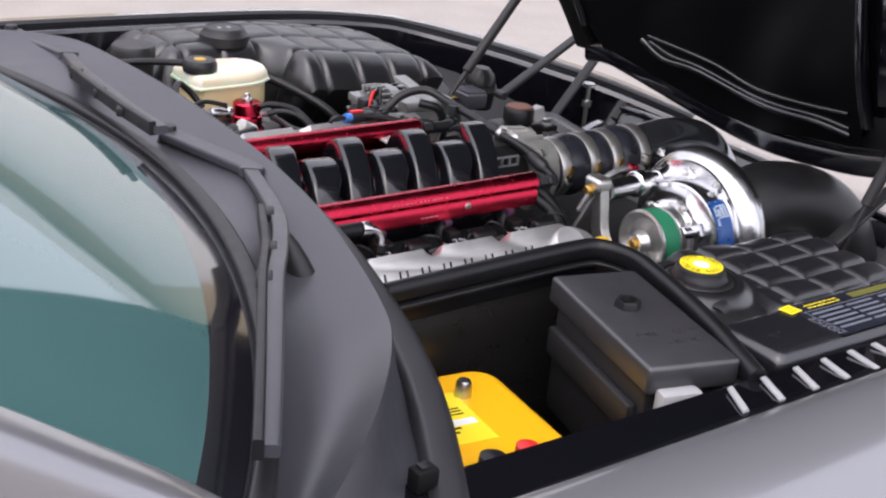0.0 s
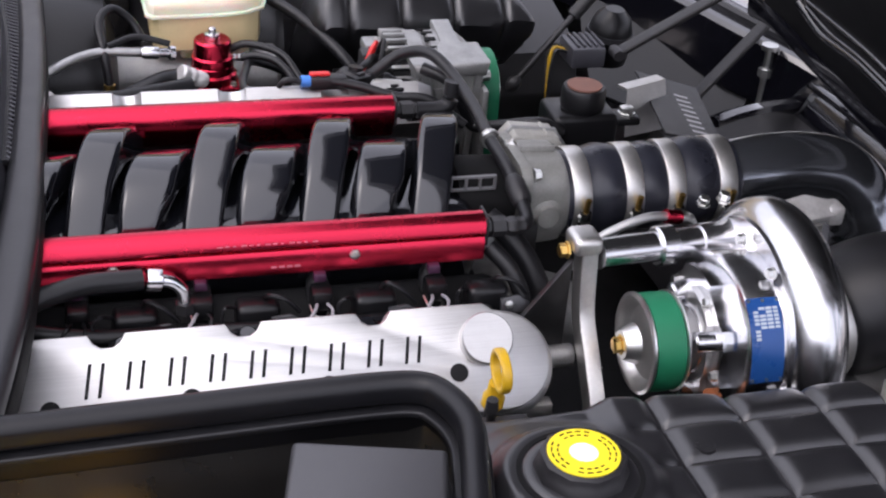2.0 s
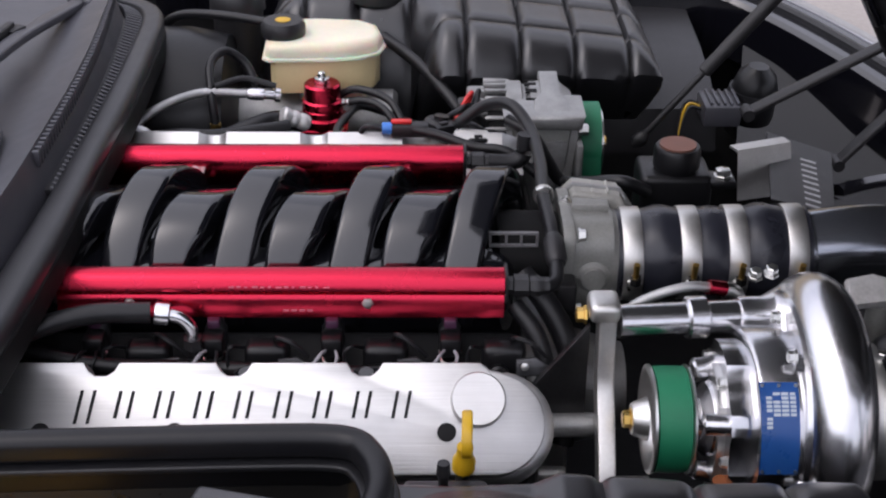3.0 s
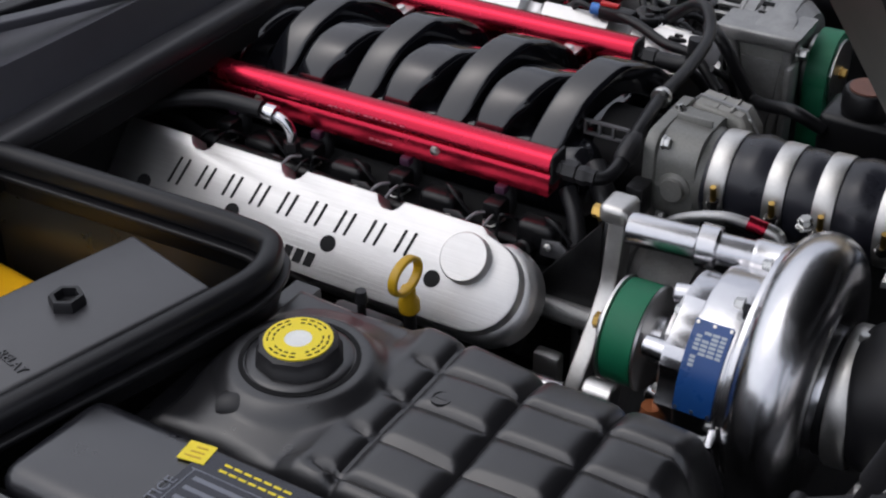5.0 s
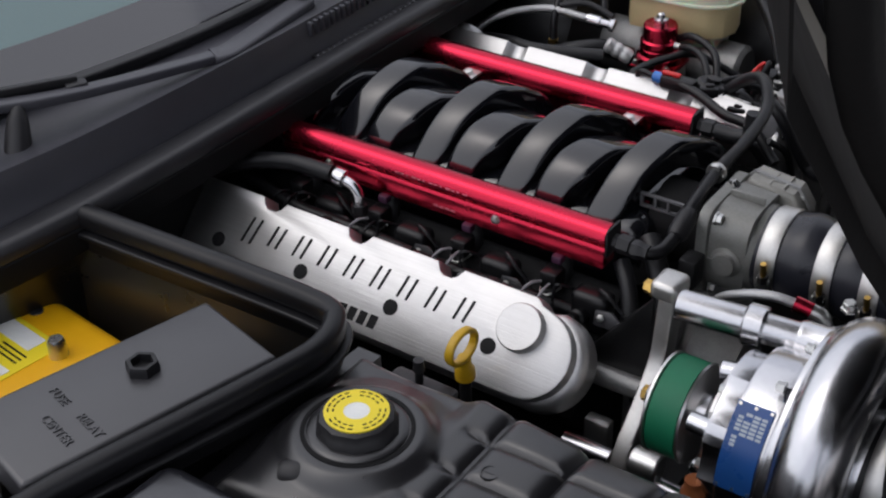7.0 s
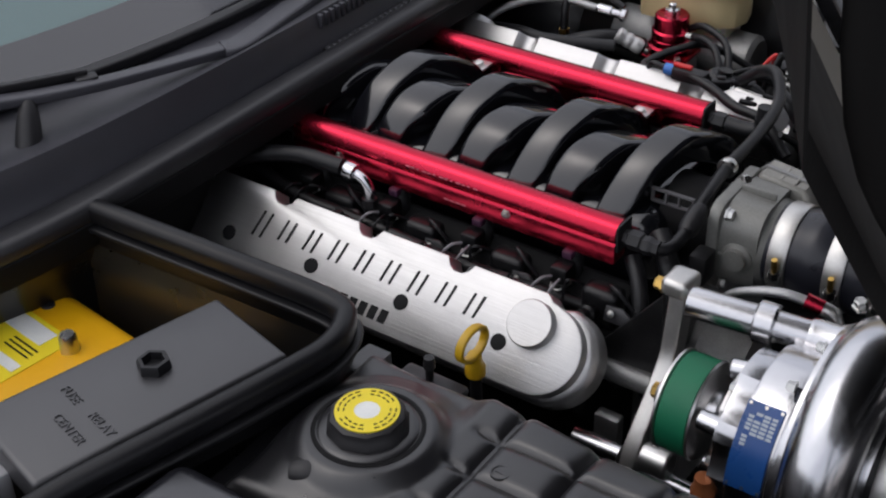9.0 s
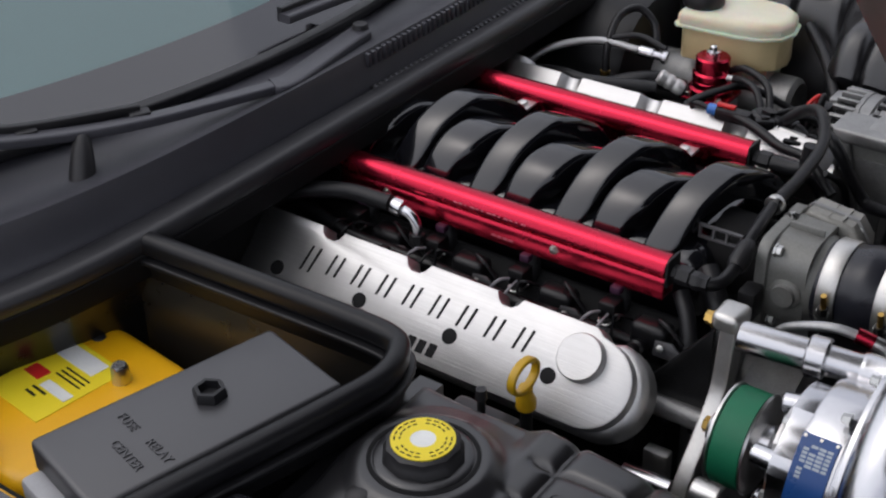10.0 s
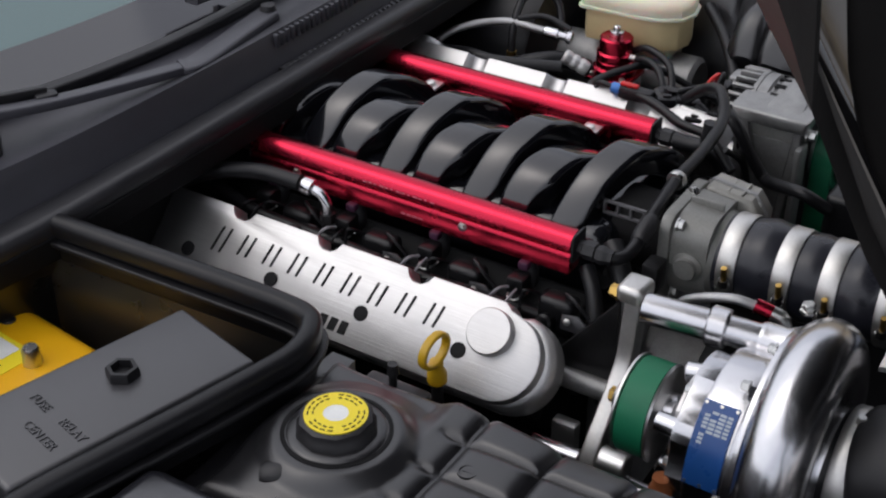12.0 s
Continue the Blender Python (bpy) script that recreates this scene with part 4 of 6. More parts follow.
part("tube", hose([AX(0.44), (0.50, 0.132, 0.741), (0.545, 0.130, 0.741), (0.585, 0.122, 0.733), (0.612, 0.108, 0.705), (0.622, 0.092, 0.655), (0.622, 0.08, 0.50)], 0.0405, 32), BLACKPIPE, pipe)
part("bead", lathe([(0.0405, 0), (0.0425, 0.3), (0.0425, 0.7), (0.0405, 1)], AX(0.446), AX(0.454), 40), BLACKPIPE, pipe)

# ---- supercharger ----
sc = thing("supercharger", (0.38, -0.09, 0.56), "polished aluminium centrifugal supercharger with green belt pulley", "supercharger")
CY, CZ = -0.070, 0.679
TURN = [(0.089 + 0.0375 * math.cos(radians(10 * k)), 0.5 + 0.5 * math.sin(radians(10 * k))) for k in range(37)]
snail = lathe(TURN, (0.379, CY, CZ), (0.445, CY, CZ), 72, cap=False)
bmesh.ops.remove_doubles(snail, verts=snail.verts, dist=0.0001)
part("volute", snail, POLISHED, sc, "mirror-polished snail housing")
part("volute_rim", lathe([(0.100, 0), (0.106, 0.3), (0.106, 0.7), (0.100, 1)], (0.392, CY, CZ), (0.399, CY, CZ), 64), POLISHED, sc)
part("back_plate", lathe([(0.06, 0), (0.108, 0.05), (0.110, 0.3), (0.110, 0.7), (0.09, 1)], (0.378, CY, CZ), (0.412, CY, CZ), 48), POLISHED, sc)
part("inlet_cone", lathe([(0.09, 0), (0.075, 0.35), (0.057, 0.55), (0.055, 1)], (0.405, CY - 0.008, CZ), (0.449, CY - 0.008, CZ), 40), POLISHED, sc)
part("inlet_ring", lathe([(0.050, 0), (0.0575, 0.05), (0.0575, 0.95), (0.050, 1)], (0.447, CY - 0.008, CZ), (0.454, CY - 0.008, CZ), 40), RUBBER, sc, "black rubber inlet sleeve")
for a in (60, 150, 240, 330):
    part("post", rod((0.296, -0.10 + 0.045 * math.cos(radians(a)), 0.688 + 0.045 * math.sin(radians(a))), (0.325, -0.098 + 0.05 * math.cos(radians(a)), 0.686 + 0.05 * math.sin(radians(a))), 0.010, 16, 0.002), POLISHED, sc)
part("top_boss", lathe([(0.0175, 0), (0.0185, 0.1), (0.0185, 0.55), (0.026, 0.9), (0.028, 1)], (0.345, -0.0215, 0.7485), (0.388, -0.015, 0.745), 24), POLISHED, sc)


def facets(radius, bumps, n=48):
    """An outline round the shaft with flat bosses standing out of it."""
    out = []
    for k in range(n):
        a = 360 * k / n
        r = radius
        for at, wide, high in bumps:
            if abs((a - at + 180) % 360 - 180) < wide:
                r = radius + high
        out.append((r * math.cos(radians(a)), r * math.sin(radians(a))))
    return out


CASE = plane_at((0.318, -0.092, 0.683), (0, 1, 0), (0, 0, 1))
part("front_case", prism(facets(0.066, ((80, 26, 0.007), (150, 14, 0.006), (205, 18, 0.007), (275, 26, 0.006), (345, 16, 0.007))), 0.026, CASE, 0.003), POLISHED, sc)
part("front_step", prism(facets(0.050, ((110, 30, 0.006), (230, 26, 0.007), (350, 24, 0.006))), 0.008, CASE @ Matrix.Translation((0, 0, -0.007)), 0.002), MACHINED, sc)
part("case_step", prism(facets(0.071, ((100, 22, 0.008), (165, 8, 0.006), (230, 18, 0.008), (300, 20, 0.007))), 0.012, CASE @ Matrix.Translation((0, 0, 0.022)), 0.003), MACHINED, sc)
part("gear_case", lathe([(0.078, 0), (0.083, 0.06), (0.0845, 0.14), (0.0848, 0.9), (0.082, 0.96), (0.076, 1)], (0.336, -0.092, 0.683), (0.3775, -0.091, 0.682), 64), POLISHED, sc)
# recess between case and volute, its shade put into a near-black colour
part("shaded_case_groove", lathe([(0.080, 0), (0.080, 1)], (0.372, -0.089, 0.680), (0.384, -0.088, 0.679), 48), DARK, sc)
part("case_flange", prism(facets(0.083, [(a, 5, 0.014) for a in (70, 110, 190, 235, 280)], 72), 0.007, CASE @ Matrix.Translation((0, 0, 0.056)), 0.002), POLISHED, sc)
for a in (70, 110, 190, 235, 280):
    a = radians(a)
    part("case_bolt", merge(bolt((0.374, -0.092 + 0.094 * math.cos(a), 0.683 + 0.094 * math.sin(a)), (-1, 0, 0), 0.005, 0.008)), STEEL, sc)
for k in range(5):
    a = radians(40 + 72 * k)
    part("front_bolt", merge(bolt((0.318, -0.092 + 0.060 * math.cos(a), 0.683 + 0.060 * math.sin(a)), (-1, 0, 0), 0.0045, 0.006)), STEEL, sc)
part("nose", lathe([(0.022, 0), (0.022, 0.3), (0.034, 0.5), (0.040, 1)], (0.288, -0.102, 0.69), (0.322, -0.098, 0.688), 32), POLISHED, sc)
pulley = part("pulley", lathe([(0.014, 0.22), (0.026, 0.32), (0.036, 0.28), (0.042, 0.04), (0.046, 0.0), (0.0495, 0.03), (0.0495, 0.09), (0.044, 0.13), (0.044, 0.87), (0.0495, 0.92), (0.0485, 0.98), (0.03, 1)], (0.253, -0.103, 0.690), (0.292, -0.103, 0.690), 48), MACHINED, sc)
part("belt", lathe([(0.0435, 0), (0.0478, 0.03), (0.0482, 0.5), (0.0478, 0.97), (0.0435, 1)], (0.2575, -0.103, 0.690), (0.2880, -0.103, 0.690), 48, cap=False), GREEN, pulley, "green ribbed drive belt")
part("spindle", lathe([(0.014, 0), (0.016, 0.2), (0.020, 1)], (0.240, -0.103, 0.690), (0.254, -0.103, 0.690), 24), MACHINED, pulley)
part("hub_bolt", merge(bolt((0.241, -0.103, 0.690), (-1, 0, 0), 0.008, 0.009)), BRASS, pulley)
plate = bmesh.new()
ring = [[plate.verts.new((x, -0.092 + 0.0858 * math.cos(radians(a)), 0.683 + 0.0858 * math.sin(radians(a)))) for x in (0.340, 0.3735)] for a in range(123, 179, 5)]
for p, q in zip(ring, ring[1:]):
    plate.faces.new((p[0], p[1], q[1], q[0]))
part("name_plate", plate, BLUE, sc, "blue printed data plate")
for e in (125, 176):
    for x in (0.3425, 0.357, 0.3715):
        a0 = radians(e)
        part("rivet", rod((x, -0.092 + 0.0855 * math.cos(a0), 0.683 + 0.0855 * math.sin(a0)), (x, -0.092 + 0.0868 * math.cos(a0), 0.683 + 0.0868 * math.sin(a0)), 0.0016, 8), STEEL, sc)
for k in range(9):
    a0 = radians(130 + 2.4 * k)
    for x, w in ((0.3475, 0.0024), (0.3540, 0.0030), (0.3612, 0.0030), (0.3680, 0.0024)):
        if (k < 6 or x < 0.352) and (k in (2, 3, 4) or k * 7 + round(x * 2000)) % 5:
            part("plate_print", box(-w, w, -0.0013, 0.0013, 0, 0.0003, turn=Matrix.Translation((x, -0.092 + 0.0859 * math.cos(a0), 0.683 + 0.0859 * math.sin(a0))) @ Matrix.Rotation(a0 - math.pi / 2, 4, "X")), PLATE_PRINT, sc)
part("oil_rod", rod((0.355, -0.02, 0.748), (0.232, -0.038, 0.753), 0.0155, 24), POLISHED, sc, "polished spacer tube")
part("collar", rod((0.296, -0.028, 0.750), (0.316, -0.026, 0.750), 0.0205, 24, 0.002), POLISHED, sc)

bracket = thing("supercharger_bracket", (0.22, -0.06, 0.56), "machined aluminium supercharger bracket", "bracket")
line = spline([(0.222, -0.032, 0.770), (0.222, -0.037, 0.735), (0.222, -0.047, 0.69), (0.222, -0.075, 0.655), (0.221, -0.11, 0.615), (0.220, -0.125, 0.57)], 5)
part("arm", sweep(line, round_rect(0.024, 0.0165, 0.002), up=(1, 0, 0)), SATIN, bracket)
part("lug", box(0.204, 0.2335, -0.049, -0.014, 0.755, 0.775, 0.007, 4), SATIN, bracket)
part("gusset", prism([(0, 0.015), (0, -0.09), (-0.075, -0.10), (-0.08, -0.085)], 0.006, plane_at((0.206, -0.035, 0.735), (1, 0.1, 0), (0, 0, 1)), 0.001), DARK_STEEL, bracket, "dark triangular gusset")
part("foot", rod((0.12, -0.05, 0.645), (0.215, -0.045, 0.640), 0.012, 16), CAST, bracket)
part("spacer", rod((0.232, -0.115, 0.615), (0.262, -0.115, 0.615), 0.015, 20, 0.002), MACHINED, bracket)
part("bolt", merge(bolt((0.203, -0.033, 0.757), (-1, 0, 0), 0.007, 0.01)), BRASS, bracket)
intake = thing("intake_hose", (0.6, -0.11, 0.5), "wide black rubber intake hose with band clamp", "intake hose")
part("hose", sweep(spline([(0.453, CY - 0.008, CZ), (0.485, CY - 0.008, CZ + 0.004), (0.54, -0.086, 0.706), (0.615, -0.104, 0.694), (0.665, -0.125, 0.655), (0.69, -0.14, 0.58), (0.695, -0.145, 0.5)], 8), circle(0.0665, 32), scale=lambda f: (0.87 + 0.13 * min(1.0, max(0.0, (f - 0.10) / 0.10)),) * 2), RUBBER, intake)
part("clamp", lathe([(0.0615, 0), (0.0630, 0.1), (0.0630, 0.9), (0.0615, 1)], (0.455, CY - 0.008, CZ), (0.475, CY - 0.008, CZ + 0.001), 40), CLAMP, intake, "wide polished band clamp")
part("clamp_screw", merge(bolt((0.465, CY - 0.013, CZ + 0.060), (0, 0, 1), 0.005, 0.010)), STEEL, intake)

elbow_bracket = thing("pipe_bracket", (0.50, 0.0, 0.70), "bright cast aluminium bracket beneath the charge pipe", "bracket")
part("plate", prism([(0.0, 0.0), (0.058, 0.004), (0.062, 0.022), (0.030, 0.034), (0.004, 0.030)], 0.010, plane_at((0.455, -0.006, 0.745), (1, 0.1, 0), (0, 0.8, 0.45)), 0.003), CAST_BRIGHT, elbow_bracket)
part("post", rod((0.49, 0.01, 0.60), (0.49, 0.008, 0.745), 0.012, 16), CAST_DULL, elbow_bracket)
part("ear", box(0.505, 0.523, 0.0, 0.024, 0.740, 0.762, 0.004), CAST_BRIGHT, elbow_bracket)

# ---- far side ----
alternator = thing("alternator", (0.19, 0.45, 0.60), "grey cast alternator with finned casing", "alternator")
part("case", lathe([(0.038, 0), (0.060, 0.04), (0.066, 0.1), (0.066, 0.24), (0.072, 0.26), (0.072, 0.42), (0.068, 0.44), (0.068, 0.5), (0.072, 0.52), (0.072, 0.86), (0.06, 1)], (0.128, 0.462, 0.708), (0.236, 0.462, 0.708), 40), CAST, alternator)
for k in range(16):
    part("fin", box(0.128, 0.156, -0.0022, 0.0022, 0.064, 0.0745, 0.001, turn=Matrix.Translation((0, 0.462, 0.708)) @ Matrix.Rotation(radians(-20 + 11 * k), 4, "X")), CAST, alternator)
# dark band paints the shade in the gaps between the fins
part("slot_shade_band", lathe([(0.060, 0), (0.0688, 0.05), (0.0688, 0.95), (0.060, 1)], (0.131, 0.462, 0.708), (0.154, 0.462, 0.708), 40), DARK, alternator)
part("fin_gap", lathe([(0.060, 0), (0.0735, 0.05), (0.0735, 0.95), (0.060, 1)], (0.154, 0.462, 0.708), (0.160, 0.462, 0.708), 40), CAST, alternator)
part("strap", prism([(-0.024, -0.055), (0.024, -0.055), (0.020, -0.02), (0.012, -0.005), (0.012, 0.045), (-0.012, 0.045), (-0.012, -0.005), (-0.020, -0.02)], 0.010, Matrix.Translation((0.208, 0.447, 0.771)) @ Matrix.Rotation(0.16, 4, "X"), 0.003), CAST, alternator, "cast alternator strap")
for k in range(20):
    a = 6.28319 * k / 20
    part("vent_vane", box(-0.002, 0.012, -0.0022, 0.0022, 0.040, 0.064, 0.001, turn=Matrix.Translation((0.124, 0.462, 0.708)) @ Matrix.Rotation(a, 4, "X")), CAST, alternator)
# slots are dark patches on the case, their hollow shade painted
for k in range(6):
    part("case_slot_patch", box(0.178, 0.192, -0.0035, 0.0035, 0.0700, 0.0726, turn=Matrix.Translation((0, 0.462, 0.708)) @ Matrix.Rotation(radians(-30 + 14 * k), 4, "X")), DARK, alternator)
part("terminal_box", box(0.108, 0.132, 0.468, 0.500, 0.748, 0.764, 0.004), CAST, alternator, "small cast terminal box")
part("rear_cover", lathe([(0.024, 0), (0.034, 0.2), (0.036, 1)], (0.098, 0.468, 0.715), (0.13, 0.465, 0.712), 28), PLASTIC, alternator)
part("mount", prism([(0.190, 0.58), (0.222, 0.58), (0.238, 0.757), (0.158, 0.757), (0.172, 0.68)], 0.050, plane_at((0, 0.438, 0), (1, 0, 0), (0, 0, 1)), 0.003, 2), CAST_DULL, alternator, "grey cast mounting bracket")
part("mount_top", prism([(0.152, 0.755), (0.242, 0.755), (0.246, 0.773), (0.148, 0.773)], 0.068, plane_at((0, 0.446, 0), (1, 0, 0), (0, 0, 1)), 0.006, 3), CAST, alternator)
for p, q in (((0.166, 0.756), (0.202, 0.60)), ((0.234, 0.756), (0.219, 0.60))):
    part("mount_edge", sweep([Vector((p[0], 0.386, p[1])), Vector((q[0], 0.386, q[1]))], round_rect(0.006, 0.010, 0.002)), CAST, alternator)
part("mount_pocket", prism([(0.178, 0.738), (0.227, 0.738), (0.216, 0.64), (0.202, 0.64)], 0.004, plane_at((0, 0.389, 0), (1, 0, 0), (0, 0, 1)), 0.001), CAST, alternator)
part("mount_bolt", merge(bolt((0.240, 0.40, 0.748), (1, 0, 0), 0.007, 0.012)), STEEL, alternator)
part("mount_web", box(0.236, 0.244, 0.37, 0.40, 0.60, 0.74, 0.003), CAST, alternator)
part("pulley", rod((0.240, 0.462, 0.705), (0.276, 0.462, 0.705), 0.040, 32), STEEL, alternator)
part("belt", lathe([(0.045, 0), (0.049, 0.02), (0.049, 0.98), (0.045, 1)], (0.246, 0.462, 0.705), (0.273, 0.462, 0.705), 32), GREEN, alternator, "green ribbed drive belt")
part("belt_run", box(0.246, 0.273, 0.413, 0.418, 0.56, 0.705, 0.0015), GREEN, alternator)
part("bolt", merge(bolt((0.276, 0.462, 0.705), (1, 0, 0), 0.006, 0.008)), BRASS, alternator)

brake = thing("brake_fluid_tank", (-0.08, 0.6, 0.66), "cream translucent brake fluid reservoir with black cap", "fluid reservoir")
TANK = [(-0.158, 0.555), (-0.150, 0.545), (-0.06, 0.548), (-0.025, 0.556), (0.002, 0.575), (0.010, 0.605), (0.002, 0.640), (-0.025, 0.662), (-0.09, 0.668), (-0.150, 0.662), (-0.160, 0.650)]
SMALL = [(-0.08 + (x + 0.08) * 0.90, 0.605 + (y - 0.605) * 0.88) for x, y in TANK]
part("tank", prism(SMALL, 0.020, Matrix.Translation((0, 0, 0.776)), 0.012, 4), CREAM, brake)
part("seam", prism([(-0.08 + (x + 0.08) * 0.945, 0.605 + (y - 0.605) * 0.94) for x, y in TANK], 0.004, Matrix.Translation((0, 0, 0.773)), 0.002), CREAM, brake)
part("lower_tank", prism([(-0.06 + (x + 0.06) * 0.93, 0.605 + (y - 0.605) * 0.95) for x, y in SMALL], 0.046, Matrix.Translation((0, 0, 0.728)), 0.001), AMBER, brake, "amber fluid-filled lower half")
part("neck", box(-0.11, -0.02, 0.58, 0.63, 0.70, 0.729, 0.006), CREAM, brake)
cap = part("cap", lathe([(0.027, 0), (0.029, 0.2), (0.029, 0.7), (0.025, 1)], (-0.128, 0.592, 0.794), (-0.128, 0.592, 0.815), 20), PLASTIC, brake, "black screw cap")
part("cap_print", lathe([(0.010, 0), (0.010, 1)], (-0.128, 0.592, 0.815), (-0.128, 0.592, 0.8158), 24), DIP_YELLOW, cap)
part("master_cylinder", rod((-0.20, 0.60, 0.675), (0.02, 0.60, 0.675), 0.038, 28, 0.006), CAST, brake, "dull cast master cylinder")
part("booster", lathe([(0.06, 0), (0.11, 0.1), (0.12, 0.5), (0.12, 1)], (-0.19, 0.60, 0.675), (-0.32, 0.60, 0.675), 48), SOOT, brake, "round black brake booster")

reg = thing("fuel_pressure_regulator", (-0.075, 0.522, 0.66), "red anodised fuel pressure regulator with polished screw", "regulator")
part("body", lathe([(0.030, 0), (0.0305, 0.10), (0.0305, 0.22), (0.0265, 0.26), (0.0265, 0.40), (0.0255, 0.42), (0.0255, 0.46), (0.0265, 0.48), (0.0262, 0.60), (0.0235, 0.64), (0.0232, 0.96), (0.021, 1)], (-0.075, 0.522, 0.700), (-0.075, 0.522, 0.757), 32), RED, reg)
part("flange", box(-0.108, -0.042, 0.492, 0.552, 0.696, 0.703, 0.003), RED, reg)
part("screw", lathe([(0.0085, 0), (0.010, 0.1), (0.010, 0.5), (0.0055, 0.55), (0.005, 0.9), (0.003, 1)], (-0.075, 0.522, 0.756), (-0.075, 0.522, 0.772), 12), POLISHED, reg)
for x in (-0.098, -0.052):
    part("bolt", merge(bolt((x, 0.498, 0.703), (0, 0, 1), 0.004, 0.005)), STEEL, reg)
part("block", box(-0.105, -0.045, 0.50, 0.55, 0.66, 0.697, 0.004), MACHINED, reg)
part("nipple", lathe([(0.0040, 0), (0.0050, 0.2), (0.0036, 0.4), (0.0050, 0.55), (0.0036, 0.8), (0.0030, 1)], (-0.052, 0.518, 0.732), (-0.036, 0.514, 0.734), 12), STEEL, reg, "steel hose nipple")
part("nipple_hose", hose([(-0.040, 0.515, 0.7335), (-0.020, 0.508, 0.738), (0.004, 0.492, 0.734), (0.022, 0.470, 0.715), (0.030, 0.452, 0.69)], 0.0050, 10), RUBBER, reg, "thin black hose")

farq = thing("washer_tank", (0.1, 0.75, 0.5), "large black quilted plastic tank with rounded top", "plastic tank")
def far_top(x, y, z):
    back = min(1.0, max(0.0, (0.715 - y) / 0.07)) * min(1.0, max(0.0, (0.085 - x) / 0.05))
    return z - 0.16 * back * back - 0.11 * max(0.0, x - 0.10) - 0.10 * max(0.0, y - 0.80)


shell = quilt(-0.18, 0.40, 0.545, 0.94, 0.805, 0.16, 8, 4, 0.075, 0.013, keep=far_top, res=16, power=9)
for v in shell.verts:
    # the front face leans back under the shoulder
    v.co.y += 0.95 * max(0.0, 0.745 - v.co.z) * max(0.0, min(1.0, (0.64 - v.co.y) / 0.04))
    v.co.x -= 0.6 * max(0.0, 0.74 - v.co.z) * max(0.0, min(1.0, (v.co.x - 0.33) / 0.05))
part("body", shell, TANK_PLASTIC, farq, "black pillow-quilted plastic")
cap = part("cap", lathe([(0.044, 0), (0.044, 0.6), (0.038, 0.8), (0.036, 1)], (-0.01, 0.735, 0.798), (-0.01, 0.735, 0.826), 32), PLASTIC, farq, "black screw cap")
part("cap_rim", lathe([(0.030, 0), (0.033, 1), (0.035, 0)], (-0.01, 0.735, 0.8255), (-0.01, 0.735, 0.8275), 32, cap=False), PLASTIC, cap)
for k in (-1, 1):
    part("cap_print", box(-0.014 + 0.009 * k, -0.008 + 0.009 * k, 0.730, 0.740, 0.826, 0.8266), STRIP, cap)

res2 = thing("power_steering_tank", (0.345, 0.32, 0.6), "black power steering reservoir with rusty cap", "fluid reservoir")
part("tank", box(0.302, 0.385, 0.29, 0.355, 0.62, 0.738, 0.008, 3), SOOT, res2)
part("neck", rod((0.345, 0.318, 0.735), (0.345, 0.318, 0.745), 0.024, 24), SOOT, res2)
part("bolt", merge(bolt((0.396, 0.30, 0.735), (0, 0, 1), 0.009, 0.010)), STEEL, res2)
part("ear", box(0.38, 0.41, 0.285, 0.318, 0.725, 0.735, 0.003), SOOT, res2)
part("cap", lathe([(0.027, 0), (0.027, 0.8), (0.0245, 1)], (0.345, 0.318, 0.742), (0.345, 0.318, 0.766), 32), SOOT, res2)
part("cap_top", lathe([(0.021, 0), (0.021, 1)], (0.345, 0.318, 0.766), (0.345, 0.318, 0.768), 32), ORANGE_RUST, res2)

# dipstick
dip = thing("dipstick", (0.085, -0.19, 0.62), "yellow plastic dipstick handle", "dipstick")
part("tube", rod((0.082, -0.178, 0.60), (0.086, -0.186, 0.70), 0.006), PLASTIC, dip)
part("stem", lathe([(0.010, 0), (0.010, 0.4), (0.007, 0.6), (0.007, 1)], (0.086, -0.186, 0.70), (0.087, -0.189, 0.725), 14), DIP_YELLOW, dip)
loop = [Vector((0.088 + 0.0008 * math.cos(a), -0.194 + 0.0200 * math.cos(a), 0.7415 + 0.0160 * math.sin(a))) for a in [6.28319 * k / 24 for k in range(25)]]
part("loop", sweep(loop, round_rect(0.005, 0.009, 0.002), up=(1, 0, 0)), DIP_YELLOW, dip)

# ---- hoses, wiring and small fittings on the engine ----
line = spline([(0.155, 0.012, 0.760), (0.176, 0.020, 0.758), (0.182, 0.045, 0.762), (0.180, 0.095, 0.778), (0.176, 0.155, 0.785), (0.178, 0.22, 0.790), (0.172, 0.290, 0.798), (0.152, 0.33, 0.810), (0.125, 0.356, 0.798), (0.098, 0.362, 0.775), (0.07, 0.37, 0.74)], 6)
cross = thing("fuel_crossover_hose", (0.17, 0.15, 0.70), "black fuel crossover hose with fittings", "hose")
part("hose", sweep(line, circle(0.0070, 14)), RUBBER, cross)
part("fitting", lathe([(0.0085, 0), (0.0100, 0.2), (0.0100, 0.5), (0.0085, 0.6), (0.0085, 1)], (0.154, 0.013, 0.760), (0.172, 0.014, 0.760), 6), PLASTIC, cross)
part("hose_end", lathe([(0.0085, 0), (0.0108, 0.15), (0.0108, 0.8), (0.0085, 1)], (0.183, 0.05, 0.763), (0.181, 0.085, 0.774), 12), PLASTIC, cross)
part("hose_clip", lathe([(0.010, 0), (0.011, 0.2), (0.011, 0.8), (0.010, 1)], (0.176, 0.150, 0.785), (0.177, 0.160, 0.785), 16), STEEL, cross)
part("clip_bolt", merge(bolt((0.196, 0.150, 0.776), (0.7, -0.2, 0.6), 0.0065, 0.010)), STEEL, cross)

